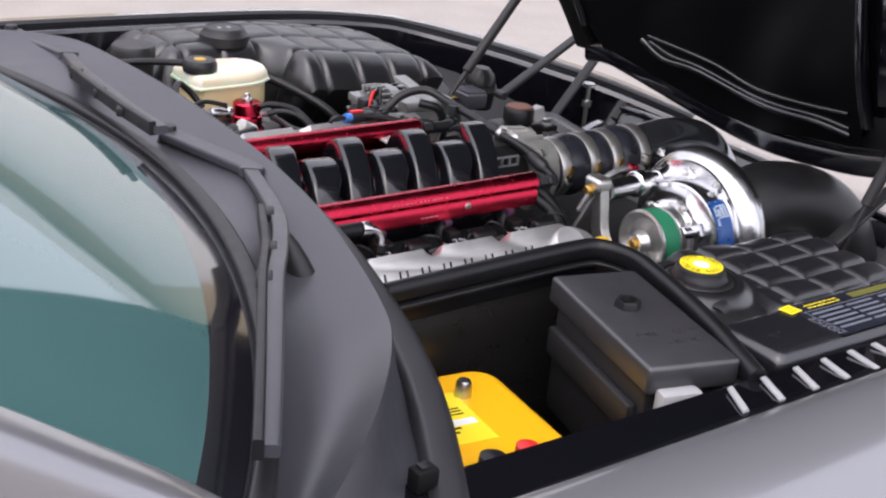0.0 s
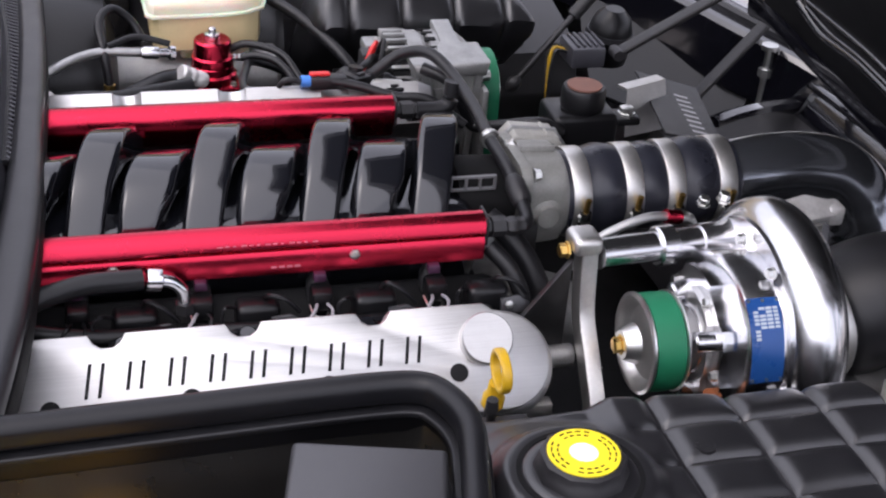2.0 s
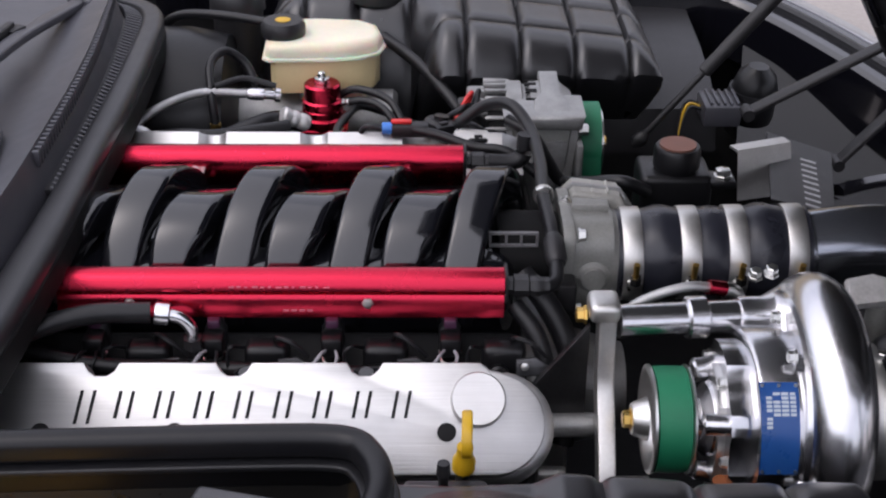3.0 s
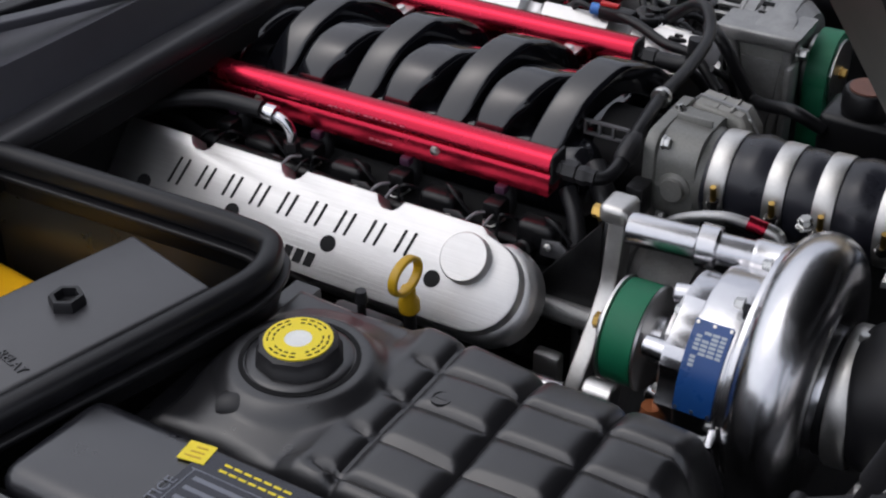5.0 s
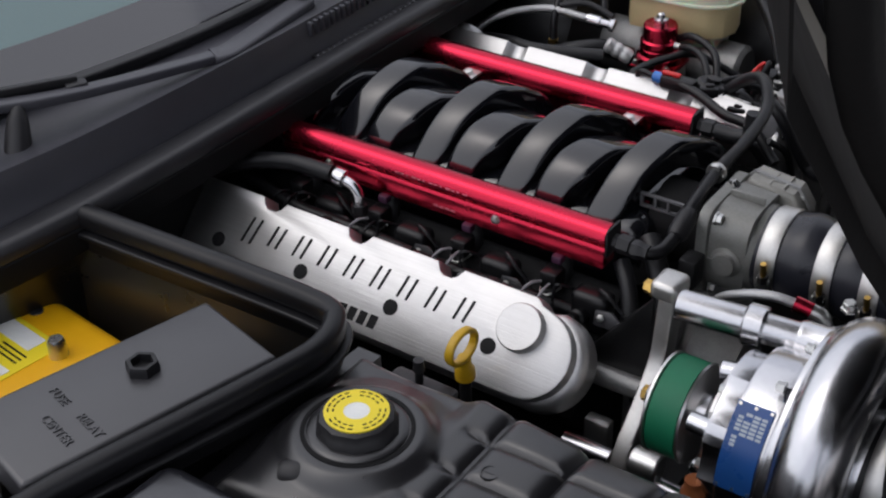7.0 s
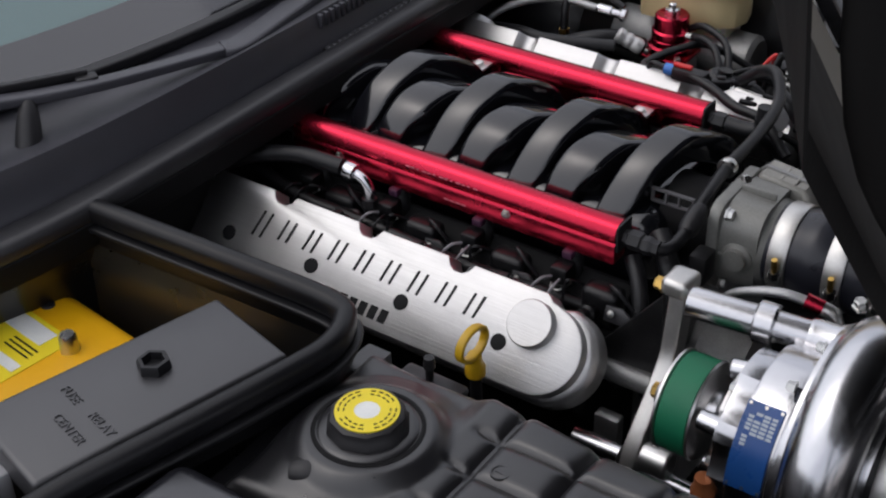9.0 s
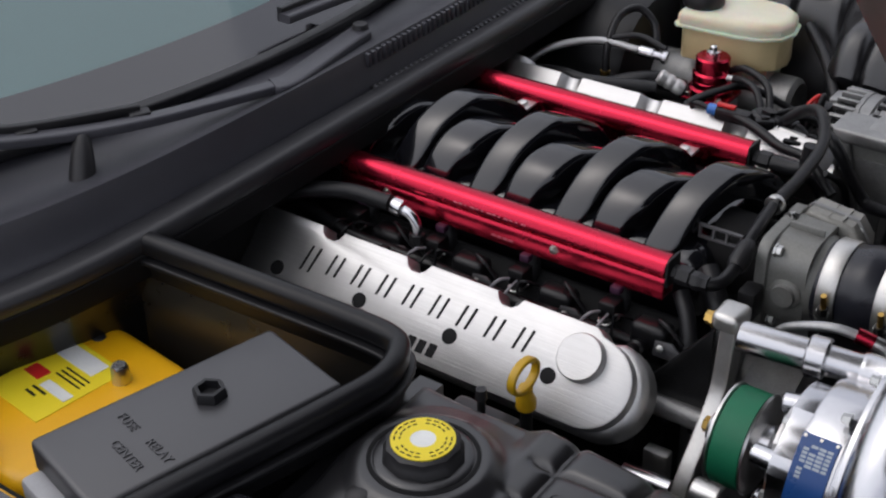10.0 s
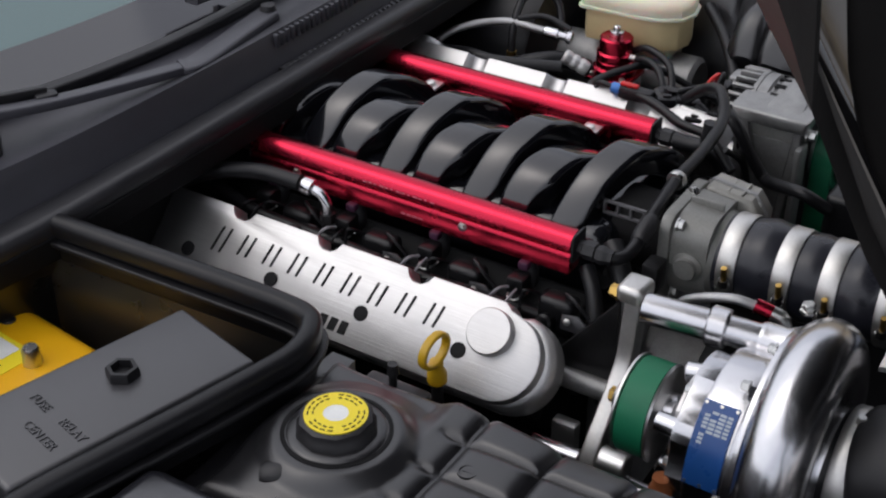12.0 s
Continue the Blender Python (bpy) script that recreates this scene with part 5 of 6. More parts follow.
line = spline([(0.125, 0.268, 0.768), (0.150, 0.268, 0.768), (0.163, 0.27, 0.775), (0.166, 0.272, 0.80)], 5)
alone("rail_elbow_hose", sweep(line, circle(0.0095, 12)), RUBBER, "black elbow hose at the fuel rail end", "hose")
for n, pts, r in ((1, [(0.150, 0.345, 0.785), (0.176, 0.325, 0.777), (0.196, 0.33, 0.742), (0.215, 0.335, 0.712), (0.240, 0.31, 0.722), (0.278, 0.28, 0.738), (0.31, 0.29, 0.72)], 0.0075),
                  (2, [(0.03, 0.345, 0.775), (0.07, 0.335, 0.77), (0.11, 0.32, 0.762), (0.15, 0.31, 0.76), (0.19, 0.29, 0.735)], 0.006),
                  (3, [(0.06, 0.36, 0.765), (0.09, 0.385, 0.775), (0.11, 0.43, 0.765), (0.12, 0.455, 0.735)], 0.004),
                  (4, [(0.15, 0.06, 0.745), (0.17, 0.04, 0.73), (0.19, 0.02, 0.70), (0.20, 0.0, 0.66), (0.19, -0.02, 0.60)], 0.012),
                  (5, [(0.14, 0.02, 0.735), (0.16, 0.0, 0.715), (0.17, -0.02, 0.68), (0.16, -0.04, 0.62)], 0.009),
                  (6, [(-0.02, 0.36, 0.752), (-0.05, 0.40, 0.742), (-0.04, 0.47, 0.735), (-0.02, 0.53, 0.72), (0.05, 0.56, 0.68)], 0.005),
                  (7, [(-0.30, 0.415, 0.725), (-0.24, 0.402, 0.738), (-0.20, 0.40, 0.738), (-0.15, 0.415, 0.738), (-0.11, 0.43, 0.738)], 0.008)):
    alone("engine_hose", hose(pts, r), RUBBER, "black rubber hose among the engine wiring", "hose", "engine hoses")

# breather hose over the engraved cover
vent = thing("breather_hose", (-0.2, -0.03, 0.70), "black breather hose with polished elbow fitting", "hose")
part("hose", hose([(-0.40, -0.14, 0.66), (-0.37, -0.10, 0.715), (-0.32, -0.062, 0.747), (-0.26, -0.036, 0.757), (-0.20, -0.025, 0.754)], 0.0098, 16), RUBBER, vent)
part("sleeve", lathe([(0.0098, 0), (0.0106, 0.1), (0.0106, 0.9), (0.0085, 1)], (-0.196, -0.025, 0.7535), (-0.182, -0.024, 0.751), 20), POLISHED, vent, "polished hose sleeve")
part("elbow", hose([(-0.184, -0.024, 0.751), (-0.172, -0.024, 0.747), (-0.164, -0.025, 0.737), (-0.163, -0.026, 0.722)], 0.0062, 14), POLISHED, vent, "polished elbow")
part("nut", lathe([(0.009, 0), (0.009, 1)], (-0.163, -0.026, 0.716), (-0.163, -0.026, 0.727), 6), PLASTIC, vent)

# injectors under the near rail
PURPLE = mat("dull_purple_plastic", (0.05, 0.015, 0.04), 0.45)
PALE_WIRE = mat("pale_grey_wire", (0.26, 0.25, 0.27), 0.5)
for x in (-0.258, -0.146, -0.034, 0.078):
    inj = thing("fuel_injector", (x, 0.0, 0.69), "black fuel injector with its plug and wire loop", "injector", "fuel injectors")
    part("body", lathe([(0.009, 0), (0.011, 0.2), (0.011, 0.6), (0.008, 0.7), (0.008, 1)], (x, 0.006, 0.685), (x, 0.010, 0.738), 14), PLASTIC, inj)
    part("plug", box(x - 0.010, x + 0.010, -0.024, -0.002, 0.702, 0.722, 0.003), SOOT, inj)
    part("clip", box(x - 0.006, x + 0.006, -0.007, 0.004, 0.724, 0.733, 0.002), PURPLE, inj, "dull purple injector clip")
    part("wire", hose([(x - 0.006, -0.026, 0.712), (x - 0.010, -0.040, 0.716), (x - 0.018, -0.046, 0.704), (x - 0.014, -0.042, 0.690)], 0.0018, 8), PALE_WIRE if x > -0.2 else RUBBER, inj)
    part("retainer", hose([(x - 0.010, -0.010, 0.702), (x - 0.007, -0.025, 0.6985), (x + 0.003, -0.0275, 0.6985), (x + 0.010, -0.012, 0.702)], 0.0014, 8), STEEL, inj, "bright wire retainer")
    part("wire", hose([(x + 0.004, -0.026, 0.712), (x + 0.006, -0.042, 0.714), (x + 0.0, -0.050, 0.702), (x - 0.010, -0.046, 0.688)], 0.0016, 8), PALE_WIRE if x > -0.1 else RUBBER, inj)
for k, x in enumerate((-0.258, -0.146, -0.034, 0.078)):
    coil = thing("ignition_coil", (x + 0.052, -0.045, 0.675), "glossy black ignition coil with lead and bracket", "ignition coil", "ignition coils")
    part("core", box(x + 0.030, x + 0.072, -0.030, -0.004, 0.672, 0.716, 0.007, 3), SOOT, coil)
    part("tower", lathe([(0.009, 0), (0.010, 0.15), (0.010, 0.5), (0.0075, 0.6), (0.0075, 1)], (x + 0.046, -0.030, 0.690), (x + 0.044, -0.054, 0.698), 16), SOOT, coil)
    part("lead", hose([(x + 0.044, -0.052, 0.697), (x + 0.040, -0.066, 0.699), (x + 0.024, -0.074, 0.690), (x + 0.014, -0.074, 0.672)], 0.0042, 10), RUBBER_SHINY, coil)
    part("bracket", prism([(0.0, 0.0), (0.030, 0.0), (0.030, 0.010), (0.018, 0.018), (0.0, 0.016)], 0.003, plane_at((x + 0.062, -0.034, 0.690), (1, 0, 0), (0, 0.3, 1)), 0.0008), PLASTIC_LID, coil)
    part("screw", merge(bolt((x + 0.070, -0.036, 0.701), (0, -1, 0.3), 0.0035, 0.003)), STEEL, coil)
    part("wire", hose([(x + 0.030, -0.020, 0.712), (x + 0.020, -0.034, 0.722), (x + 0.012 + 0.004 * (k % 2), -0.036, 0.715), (x + 0.016, -0.040, 0.698)], 0.0017, 8), RUBBER_SHINY, coil)
    part("wire", hose([(x + 0.058, -0.012, 0.716), (x + 0.062, -0.022, 0.728 - 0.004 * (k % 2)), (x + 0.076, -0.028, 0.722), (x + 0.090, -0.026, 0.706)], 0.0022, 8), RUBBER, coil)
loom = thing("wiring_loom", (-0.1, -0.05, 0.68), "black corrugated wiring loom beside the valve cover", "wiring loom")
part("trunk", hose([(-0.34, -0.030, 0.720), (-0.25, -0.038, 0.704), (-0.15, -0.034, 0.698), (-0.05, -0.040, 0.696), (0.05, -0.034, 0.694), (0.12, -0.02, 0.685)], 0.008), SOOT, loom)
for x in (-0.20, -0.09, 0.02):
    part("coil_pack", box(x - 0.035, x + 0.035, -0.070, -0.035, 0.665, 0.703, 0.006), RUNNER, loom)
    part("coil_lead", hose([(x + 0.02, -0.050, 0.703), (x + 0.028, -0.058, 0.714), (x + 0.04, -0.064, 0.706), (x + 0.05, -0.066, 0.690)], 0.0045, 10), RUNNER, loom)
    part("coil_plug", rod((x - 0.02, -0.058, 0.700), (x - 0.02, -0.062, 0.712), 0.009, 16, 0.002), RUNNER, loom)
    part("coil_clip", box(x + 0.002, x + 0.014, -0.056, -0.044, 0.702, 0.712, 0.002), PLASTIC, loom)

# blue and red connector on the far cover
conn = thing("wiring_connector", (0.02, 0.345, 0.75), "black wiring plug with blue and red clips", "connector")
part("plug", box(0.015, 0.060, 0.337, 0.355, 0.764, 0.780, 0.004), PLASTIC, conn)
part("blue_seal", rod((0.006, 0.344, 0.774), (0.017, 0.344, 0.774), 0.007, 16), BLUE_PLASTIC, conn, "blue seal ring")
part("red_clip", box(0.016, 0.040, 0.342, 0.350, 0.780, 0.784, 0.0015), RED_PLASTIC, conn, "red locking clip")
part("wire", hose([(0.006, 0.344, 0.774), (-0.010, 0.345, 0.776), (-0.018, 0.348, 0.768), (-0.018, 0.35, 0.752)], 0.0035, 10), RUBBER, conn)
part("side_plug", rod((0.070, 0.362, 0.758), (0.074, 0.364, 0.776), 0.019, 20, 0.003), PLASTIC, conn)
part("hub", rod((0.074, 0.364, 0.774), (0.075, 0.365, 0.781), 0.009, 12), SOOT, conn)

# black plugs crowding the end of the far cover
for x, y, z, turn_z in ((0.078, 0.350, 0.770, 0.4), (0.100, 0.372, 0.764, -0.3), (0.062, 0.388, 0.756, 0.9), (0.118, 0.345, 0.756, 0.1)):
    plug = thing("wiring_plug", (x, y, z), "small black wiring plug at the end of the valve cover", "connector", "wiring plugs")
    at = Matrix.Translation((x, y, z)) @ Matrix.Rotation(turn_z, 4, "Z")
    part("shell", box(-0.013, 0.010, -0.008, 0.008, -0.007, 0.007, 0.0025, turn=at), SOOT, plug)
    part("latch", box(-0.006, 0.004, -0.003, 0.003, 0.006, 0.010, 0.001, turn=at), PLASTIC, plug)
    part("boot", lathe([(0.0065, 0), (0.0070, 0.3), (0.0045, 0.6), (0.0035, 1)], at @ Vector((0.009, 0, 0)), at @ Vector((0.026, 0.002, -0.003)), 12), RUBBER, plug)
    part("wire", hose([at @ Vector(q) for q in ((0.025, 0.002, -0.003), (0.038, 0.006, -0.004), (0.048, 0.016, -0.014), (0.050, 0.022, -0.035))], 0.0024, 8), RUBBER, plug)

# braided line and fittings by the brake reservoir
braid = thing("braided_brake_line", (-0.2, 0.45, 0.72), "steel braided line with polished fitting", "hose")
part("hose", hose([(-0.31, 0.40, 0.70), (-0.298, 0.415, 0.736), (-0.27, 0.44, 0.756), (-0.22, 0.47, 0.764), (-0.165, 0.478, 0.760)], 0.0055), BRAID, braid)
part("fitting", lathe([(0.006, 0), (0.008, 0.1), (0.008, 0.5), (0.006, 0.55), (0.006, 0.8), (0.009, 0.85), (0.009, 1)], (-0.165, 0.478, 0.760), (-0.125, 0.485, 0.755), 12), POLISHED, braid)
tee = thing("vacuum_tee", (-0.2, 0.46, 0.70), "black vacuum hose with brass end", "hose")
part("hose", hose([(-0.204, 0.459, 0.725), (-0.208, 0.47, 0.76), (-0.212, 0.505, 0.788), (-0.195, 0.530, 0.796), (-0.172, 0.533, 0.778), (-0.158, 0.518, 0.755)], 0.0055), RUBBER, tee)
part("brass_end", rod((-0.204, 0.459, 0.714), (-0.204, 0.459, 0.728), 0.007, 8), BRASS, tee, "brass fitting")
part("branch", hose([(-0.204, 0.475, 0.77), (-0.17, 0.49, 0.775), (-0.13, 0.49, 0.765)], 0.004), RUBBER, tee)
elbow = thing("fuel_elbow", (-0.13, 0.47, 0.68), "black fuel hose with polished nut", "hose")
part("hose", hose([(-0.20, 0.43, 0.715), (-0.16, 0.445, 0.728), (-0.13, 0.465, 0.730), (-0.10, 0.49, 0.715)], 0.012, 14), RUBBER, elbow)
part("nut", lathe([(0.0085, 0), (0.0105, 0.06), (0.0105, 0.22), (0.0093, 0.26), (0.0093, 0.34), (0.0105, 0.38), (0.0105, 0.52), (0.0093, 0.56), (0.0093, 0.64), (0.0105, 0.68), (0.0105, 0.9), (0.0085, 1)], (-0.121, 0.456, 0.742), (-0.090, 0.468, 0.724), 16), CAST_BRIGHT, elbow, "ribbed polished nut")

# rail tabs on the far rail
for x in (-0.197, 0.027):
    tab = thing("rail_tab", (x, 0.255, 0.745), "small steel bolt tab on the fuel rail", "bracket", "rail tabs")
    part("tab", box(x - 0.011, x + 0.011, 0.232, 0.260, 0.763, 0.767, 0.001), CAST_BRIGHT, tab)
    part("bolt", merge(bolt((x, 0.243, 0.767), (0, -0.2, 1), 0.0055, 0.005)), STEEL, tab)
    part("red_ear", box(x + 0.004, x + 0.022, 0.256, 0.270, 0.752, 0.768, 0.002), RED, tab)

# ladder rib and front of the manifold
RIB_GREY = mat("grey_moulded_rib", (0.12, 0.12, 0.125), 0.4)
ladder = thing("rib_ladder", (0.147, 0.105, 0.755), "thin moulded grey ladder ribs on the manifold front", "rib")
for z in (0.757, 0.771):
    part("bar", box(0.119, 0.168, 0.096, 0.100, z - 0.0011, z + 0.0011), RIB_GREY, ladder)
for x in (0.120, 0.136, 0.151, 0.167):
    part("rung", box(x - 0.0011, x + 0.0011, 0.096, 0.100, 0.758, 0.770), RIB_GREY, ladder)

# oil feed line to the supercharger
feed = thing("oil_feed_line", (0.3, 0.02, 0.72), "braided oil line with red end fitting", "hose")
part("hose", hose([(0.235, 0.02, 0.70), (0.250, 0.012, 0.735), (0.275, 0.010, 0.752), (0.305, 0.012, 0.760), (0.328, 0.016, 0.757)], 0.005), BRAID, feed)
part("red_end", rod((0.325, 0.016, 0.758), (0.342, 0.018, 0.754), 0.0075, 14), RED, feed, "red anodised hose end")
part("elbow", hose([(0.341, 0.018, 0.754), (0.352, 0.019, 0.750), (0.358, 0.018, 0.738)], 0.0075, 12), STEEL, feed)
for p in ((0.372, 0.03, 0.76), (0.380, 0.005, 0.778)):
    part("bolt", merge(bolt(p, (0, -0.2, 1), 0.006, 0.010)), STEEL, feed)

# bent plate and angle by the radiator
plate = thing("radiator_plate", (0.5, 0.42, 0.62), "dark bent aluminium plate with pale engraved marks", "bracket")
PL = plane_at((0.520, 0.388, 0.690), (-0.15, -0.75, 0.02), (0.72, -0.25, -0.12))
part("plate", prism([(-0.12, -0.045), (0.085, -0.045), (0.085, 0.03), (-0.10, 0.038)], 0.003, PL @ Matrix.Translation((0, 0, -0.003))), PLASTIC, plate)
part("angle", sheet([[(0.425, 0.40, 0.728), (0.506, 0.46, 0.712)], [(0.432, 0.385, 0.728), (0.512, 0.445, 0.712)], [(0.44, 0.39, 0.66), (0.52, 0.43, 0.65)]], 0.003), SATIN, plate, "bright aluminium angle")
for k in range(9):
    part("letter_bar", prism([(-0.058 + 0.0165 * k, -0.004), (-0.053 + 0.0165 * k, -0.004), (-0.050 + 0.0165 * k, 0.015), (-0.055 + 0.0165 * k, 0.015)], 0.0004, PL), STRIP, plate)
stud = thing("bonnet_stud", (0.72, 0.552, 0.62), "adjustable steel bonnet stop with rubber head", "stop")
part("head", lathe([(0.012, 0), (0.012, 1)], (0.72, 0.552, 0.702), (0.72, 0.552, 0.709), 20), STEEL, stud)
part("shaft", rod((0.72, 0.552, 0.61), (0.72, 0.552, 0.702), 0.0045), STEEL, stud)
part("nut", rod((0.72, 0.552, 0.66), (0.72, 0.552, 0.672), 0.010, 6), STEEL, stud)
casting = thing("bracket_casting", (0.54, -0.14, 0.60), "rough cast aluminium bracket with a raised bar behind the tank", "bracket")
part("base", prism([(0.478, -0.200), (0.640, -0.172), (0.640, -0.060), (0.500, -0.085)], 0.024, Matrix.Translation((0, 0, 0.616)), 0.003), CAST, casting)
part("front_flange", sweep([Vector((0.476, -0.198, 0.640)), Vector((0.575, -0.180, 0.645))], round_rect(0.016, 0.012, 0.003)), CAST_BRIGHT, casting, "bright machined edge")
part("bar", sweep([Vector((0.497, -0.170, 0.653)), Vector((0.569, -0.157, 0.659))], round_rect(0.010, 0.026, 0.003)), CAST_BRIGHT, casting, "raised cast bar")
part("web", prism([(0.0, 0.0), (0.060, 0.0), (0.052, 0.024), (0.010, 0.016)], 0.008, plane_at((0.545, -0.100, 0.638), (0.9, -0.4, 0), (0, 0, 1)), 0.002), CAST, casting)
part("leg", box(0.51, 0.60, -0.165, -0.09, 0.56, 0.618, 0.004), DARK, casting)

# tubes and fittings under the supercharger
for a, b, r in (((0.157, -0.116, 0.604), (0.209, -0.116, 0.604), 0.010), ((0.234, -0.116, 0.597), (0.292, -0.116, 0.593), 0.010)):
    alone("coolant_tube", rod(a, b, r, 20), POLISHED, "polished aluminium tube below the supercharger", "tube", "polished tubes")
drain = thing("drain_fitting", (0.315, -0.16, 0.60), "brownish orange drain fitting on a black hose", "fitting")
part("body", lathe([(0.010, 0), (0.0115, 0.1), (0.0115, 0.6), (0.009, 0.7), (0.009, 1)], (0.315, -0.159, 0.632), (0.315, -0.159, 0.664), 16), COPPER, drain)
part("hose", hose([(0.315, -0.159, 0.640), (0.316, -0.158, 0.60), (0.315, -0.15, 0.53)], 0.010), RUBBER, drain)
timing = thing("timing_cover", (0.2, 0.1, 0.4), "dull cast timing cover and pump at the engine front", "engine cover")
part("cover", box(0.15, 0.20, 0.0, 0.26, 0.40, 0.66, 0.015), CAST, timing)
part("pump", lathe([(0.05, 0), (0.06, 0.3), (0.045, 1)], (0.19, 0.08, 0.60), (0.26, 0.08, 0.60), 28), CAST, timing)
part("side_lug", box(0.160, 0.188, -0.085, -0.07, 0.55, 0.612, 0.003), SATIN, timing)

# small stud beside the engraved cover
stud = thing("panel_stud", (0.068, -0.235, 0.72), "small black plastic stud on the tank edge", "clip")
part("peg", lathe([(0.004, 0), (0.004, 0.5), (0.006, 0.6), (0.005, 1)], (0.068, -0.235, 0.716), (0.068, -0.235, 0.744), 12), PLASTIC, stud)
part("base", box(0.035, 0.105, -0.25, -0.222, 0.706, 0.718, 0.005), PLASTIC, stud)

# ---- wipers and cowl details ----


def wiper(points, label):
    p = [Vector(q) for q in points]
    w = thing("wiper", p[0], label, "wiper", "wipers")
    part("pivot_cap", lathe([(0.015, 0), (0.015, 0.6), (0.009, 1)], p[0] - Vector((0, 0, 0.045)), p[0] + Vector((0, 0, 0.013)), 20), PLASTIC, w)
    part("arm", sweep(spline([p[0], p[0].lerp(p[1], 0.4), p[1], p[1].lerp(p[2], 0.12)], 6), round_rect(0.030, 0.013, 0.004)), PLASTIC_GREY, w)
    part("blade_arm", sweep(spline(p[1:], 5), round_rect(0.019, 0.011, 0.003)), PLASTIC_GREY, w)
    away = Vector((-0.013, 0.004, 0.003))
    part("blade", sweep(spline([q + away * (1.3 - 0.18 * k) for k, q in enumerate(p[2:])], 5), round_rect(0.009, 0.018, 0.002)), RUBBER, w)
    for k in (1, 2, 3):
        q = spline(p[1:], 5)[min(k * 5, len(spline(p[1:], 5)) - 1)]
        part("blade_clip", box(-0.008, 0.008, -0.012, 0.012, -0.006, 0.006, 0.002, turn=Matrix.Translation(q + Vector((-0.012, 0, 0.002))) @ Matrix.Rotation(-0.5, 4, "Z")), PLASTIC, w)
    part("hook", hose([p[1] + Vector((0.014, 0.01, 0)), p[1] + Vector((0.030, 0.02, -0.008)), p[1] + Vector((0.026, 0.045, -0.016)), p[1] + Vector((0.010, 0.05, -0.014))], 0.003, 8), RUBBER, w)
    return w


wiper([(-0.386, 0.162, 0.848), (-0.357, -0.005, 0.853), (-0.411, -0.173, 0.862), (-0.467, -0.280, 0.870), (-0.521, -0.367, 0.882), (-0.617, -0.535, 0.890), (-0.690, -0.66, 0.893)], "black windscreen wiper parked on the cowl")
wiper([(-0.40, 0.72, 0.846), (-0.372, 0.555, 0.852), (-0.405, 0.40, 0.866), (-0.420, 0.28, 0.874), (-0.430, 0.18, 0.880), (-0.435, 0.08, 0.885)], "black windscreen wiper parked on the cowl")
nozzle = thing("washer_nozzle", (-0.435, -0.24, 0.83), "small black washer nozzle on the cowl", "washer nozzle")
part("body", lathe([(0.015, 0), (0.014, 0.3), (0.0115, 0.65), (0.008, 0.88), (0.004, 0.97), (0.001, 1)], (-0.424, -0.262, 0.820), (-0.440, -0.238, 0.870), 20), PLASTIC, nozzle)

clip = thing("cowl_clip", (-0.50, -0.605, 0.79), "small black plastic clip at the cowl end", "clip")
part("body", box(-0.513, -0.489, -0.616, -0.598, 0.774, 0.796, 0.003), DARK, clip)
part("tab", box(-0.507, -0.497, -0.612, -0.602, 0.795, 0.799, 0.001), RUBBER, clip)
sleeve = thing("fuel_line_sleeve", (0.107, 0.354, 0.762), "short bright metal fuel line sleeve", "tube")
part("tube", rod((0.088, 0.354, 0.765), (0.128, 0.352, 0.762), 0.0055, 16, 0.001), SATIN, sleeve)
part("nut", lathe([(0.008, 0), (0.008, 1)], (0.086, 0.354, 0.765), (0.093, 0.354, 0.7645), 6), STEEL, sleeve)

block = thing("wiring_block", (0.455, 0.60, 0.66), "grey ribbed wiring plug with yellow wires by the far fender", "connector")
part("body", box(0.430, 0.480, 0.575, 0.635, 0.672, 0.702, 0.004), PLASTIC_GREY, block)
for k in range(5):
    part("rib", box(0.438 + 0.009 * k, 0.442 + 0.009 * k, 0.580, 0.630, 0.700, 0.706, 0.001), PLASTIC_GREY, block)
for k in range(3):
    part("wire", hose([(0.432, 0.60 + 0.01 * k, 0.688), (0.415, 0.60 + 0.012 * k, 0.690), (0.405, 0.59 + 0.01 * k, 0.67), (0.40, 0.58, 0.62)], 0.0022, 8), DIP_YELLOW if k == 1 else RUBBER, block)
can = thing("small_reservoir", (-0.20, 0.70, 0.70), "small black reservoir with ribbed screw cap", "fluid reservoir")
part("body", rod((-0.20, 0.70, 0.70), (-0.20, 0.70, 0.795), 0.034, 28, 0.004), PLASTIC, can)
part("cap", lathe([(0.038, 0), (0.038, 0.75), (0.034, 1)], (-0.20, 0.70, 0.793), (-0.20, 0.70, 0.818), 24), PLASTIC, can, "ribbed black cap")

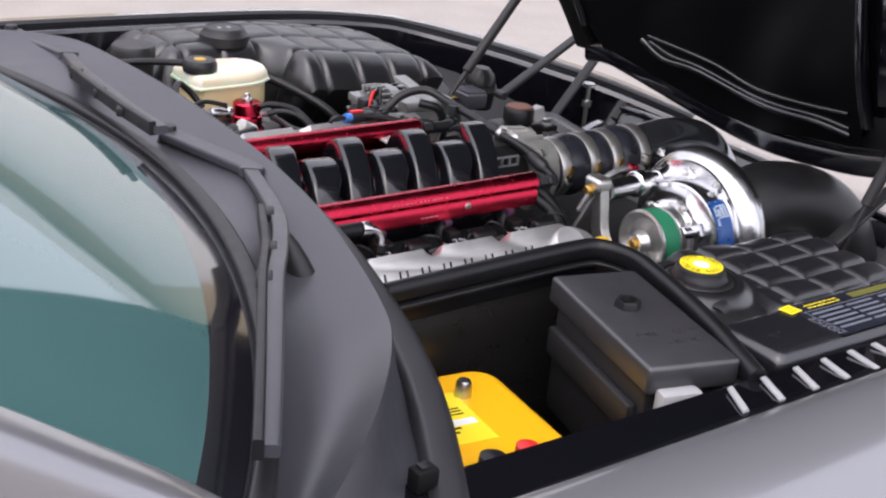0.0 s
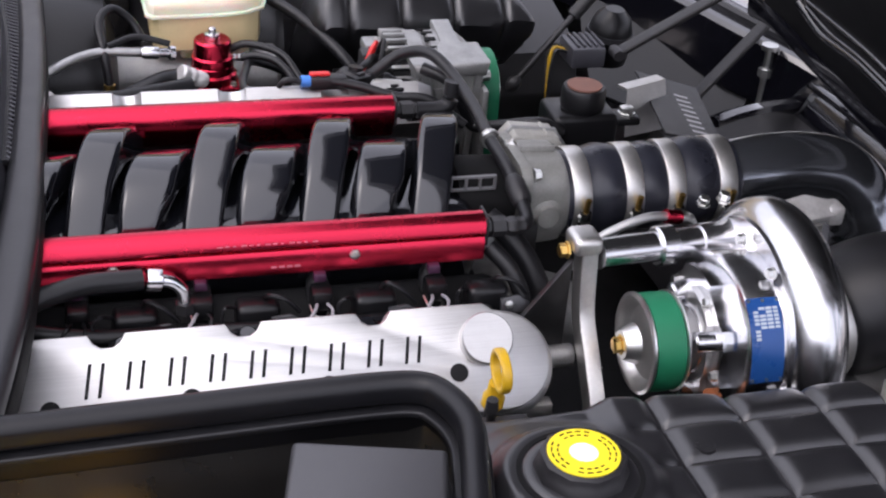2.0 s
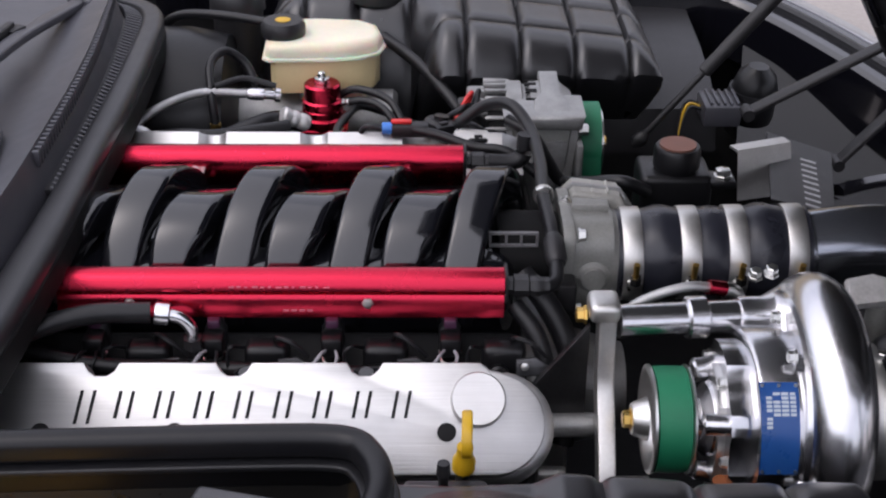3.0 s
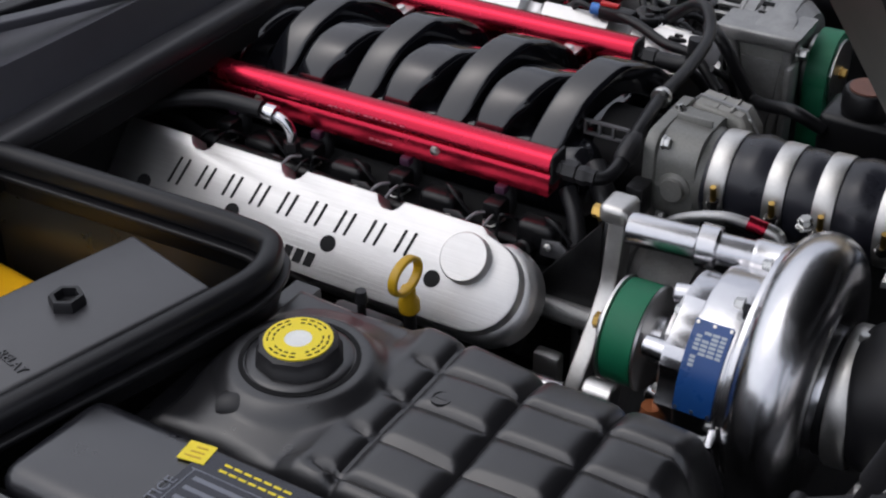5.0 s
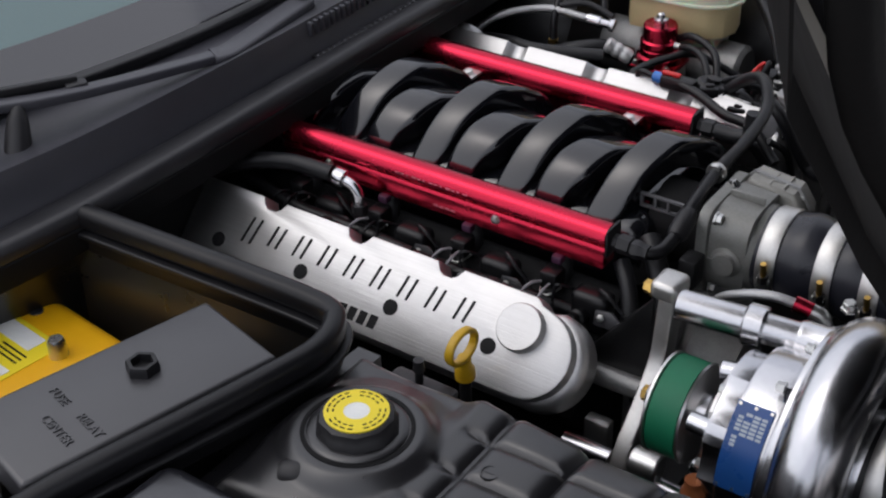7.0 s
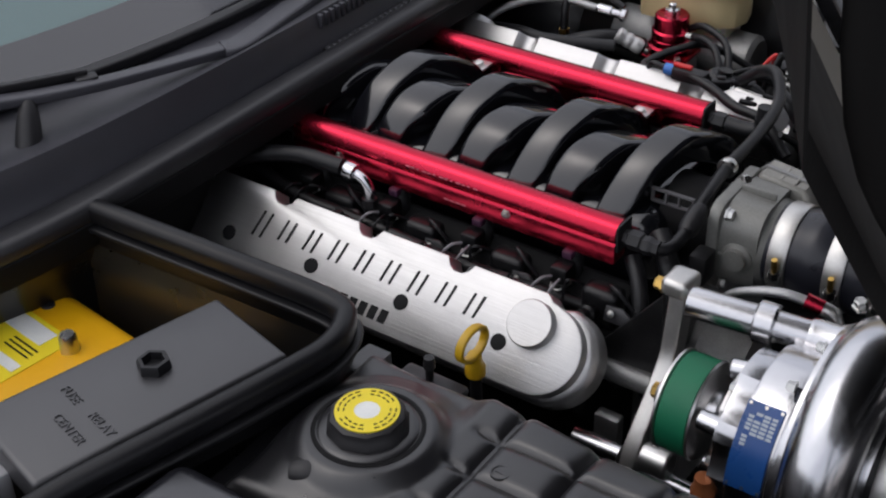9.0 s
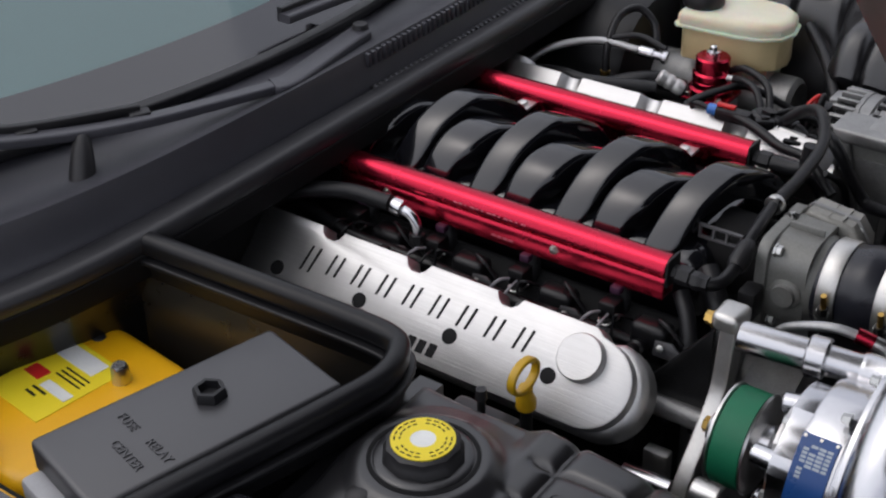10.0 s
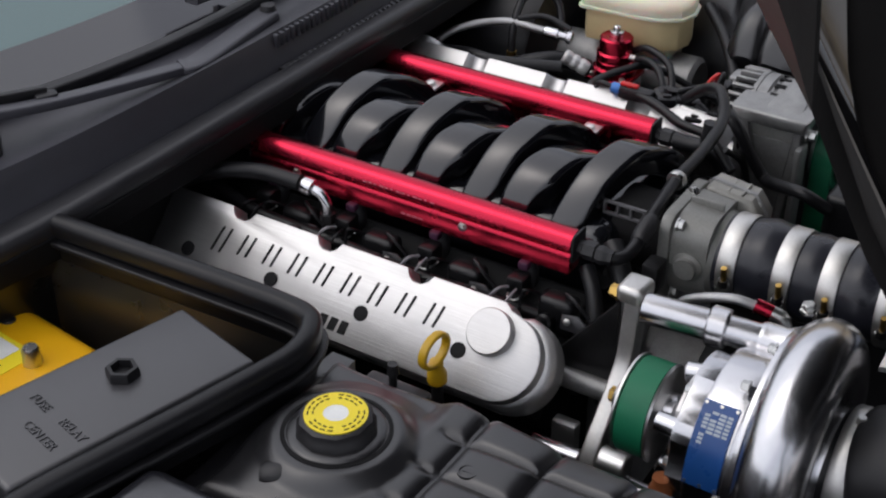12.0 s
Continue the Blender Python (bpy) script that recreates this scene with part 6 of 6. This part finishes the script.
canister = thing("vent_canister", (0.508, 0.640, 0.66), "small domed black plastic canister by the far fender", "canister")
part("body", lathe([(0.030, 0), (0.032, 0.1), (0.032, 0.6), (0.026, 0.85), (0.014, 1)], (0.508, 0.645, 0.655), (0.512, 0.640, 0.735), 24), SOOT, canister)
part("collar", lathe([(0.034, 0), (0.036, 0.3), (0.034, 1)], (0.5095, 0.643, 0.690), (0.510, 0.642, 0.702), 24), RUBBER, canister)

for pts, r in (([(-0.128, 0.60, 0.803), (-0.16, 0.612, 0.806), (-0.22, 0.63, 0.808), (-0.27, 0.65, 0.80), (-0.30, 0.66, 0.78)], 0.006),
               ([(0.0, 0.665, 0.765), (0.05, 0.605, 0.748), (0.09, 0.548, 0.724), (0.12, 0.515, 0.69)], 0.008),
               ([(0.03, 0.355, 0.770), (0.06, 0.385, 0.762), (0.085, 0.42, 0.752), (0.10, 0.445, 0.735)], 0.0035),
               ([(0.05, 0.35, 0.765), (0.09, 0.372, 0.768), (0.115, 0.40, 0.765), (0.135, 0.41, 0.735), (0.14, 0.40, 0.69)], 0.0045),
               ([(-0.055, 0.535, 0.735), (-0.03, 0.53, 0.745), (0.01, 0.51, 0.738), (0.03, 0.48, 0.715)], 0.005),
               ([(0.125, 0.30, 0.745), (0.15, 0.315, 0.735), (0.165, 0.33, 0.70), (0.17, 0.34, 0.64)], 0.006),
               ([(0.175, 0.30, 0.755), (0.19, 0.325, 0.73), (0.195, 0.345, 0.68)], 0.004)):
    alone("engine_hose", hose(pts, r), RUBBER, "black rubber hose among the engine wiring", "hose", "engine hoses")
wire = thing("alternator_wire", (0.10, 0.44, 0.74), "red and black alternator wire with plug", "wire")
part("plug", box(0.095, 0.125, 0.425, 0.450, 0.742, 0.770, 0.004), PLASTIC, wire)
part("red_wire", hose([(0.108, 0.428, 0.770), (0.112, 0.425, 0.785), (0.105, 0.420, 0.778), (0.095, 0.410, 0.760), (0.085, 0.40, 0.745)], 0.0028, 8), RED_PLASTIC, wire, "red wire")
part("black_wire", hose([(0.115, 0.43, 0.770), (0.120, 0.42, 0.790), (0.116, 0.41, 0.775), (0.11, 0.40, 0.75)], 0.003, 8), RUBBER, wire)
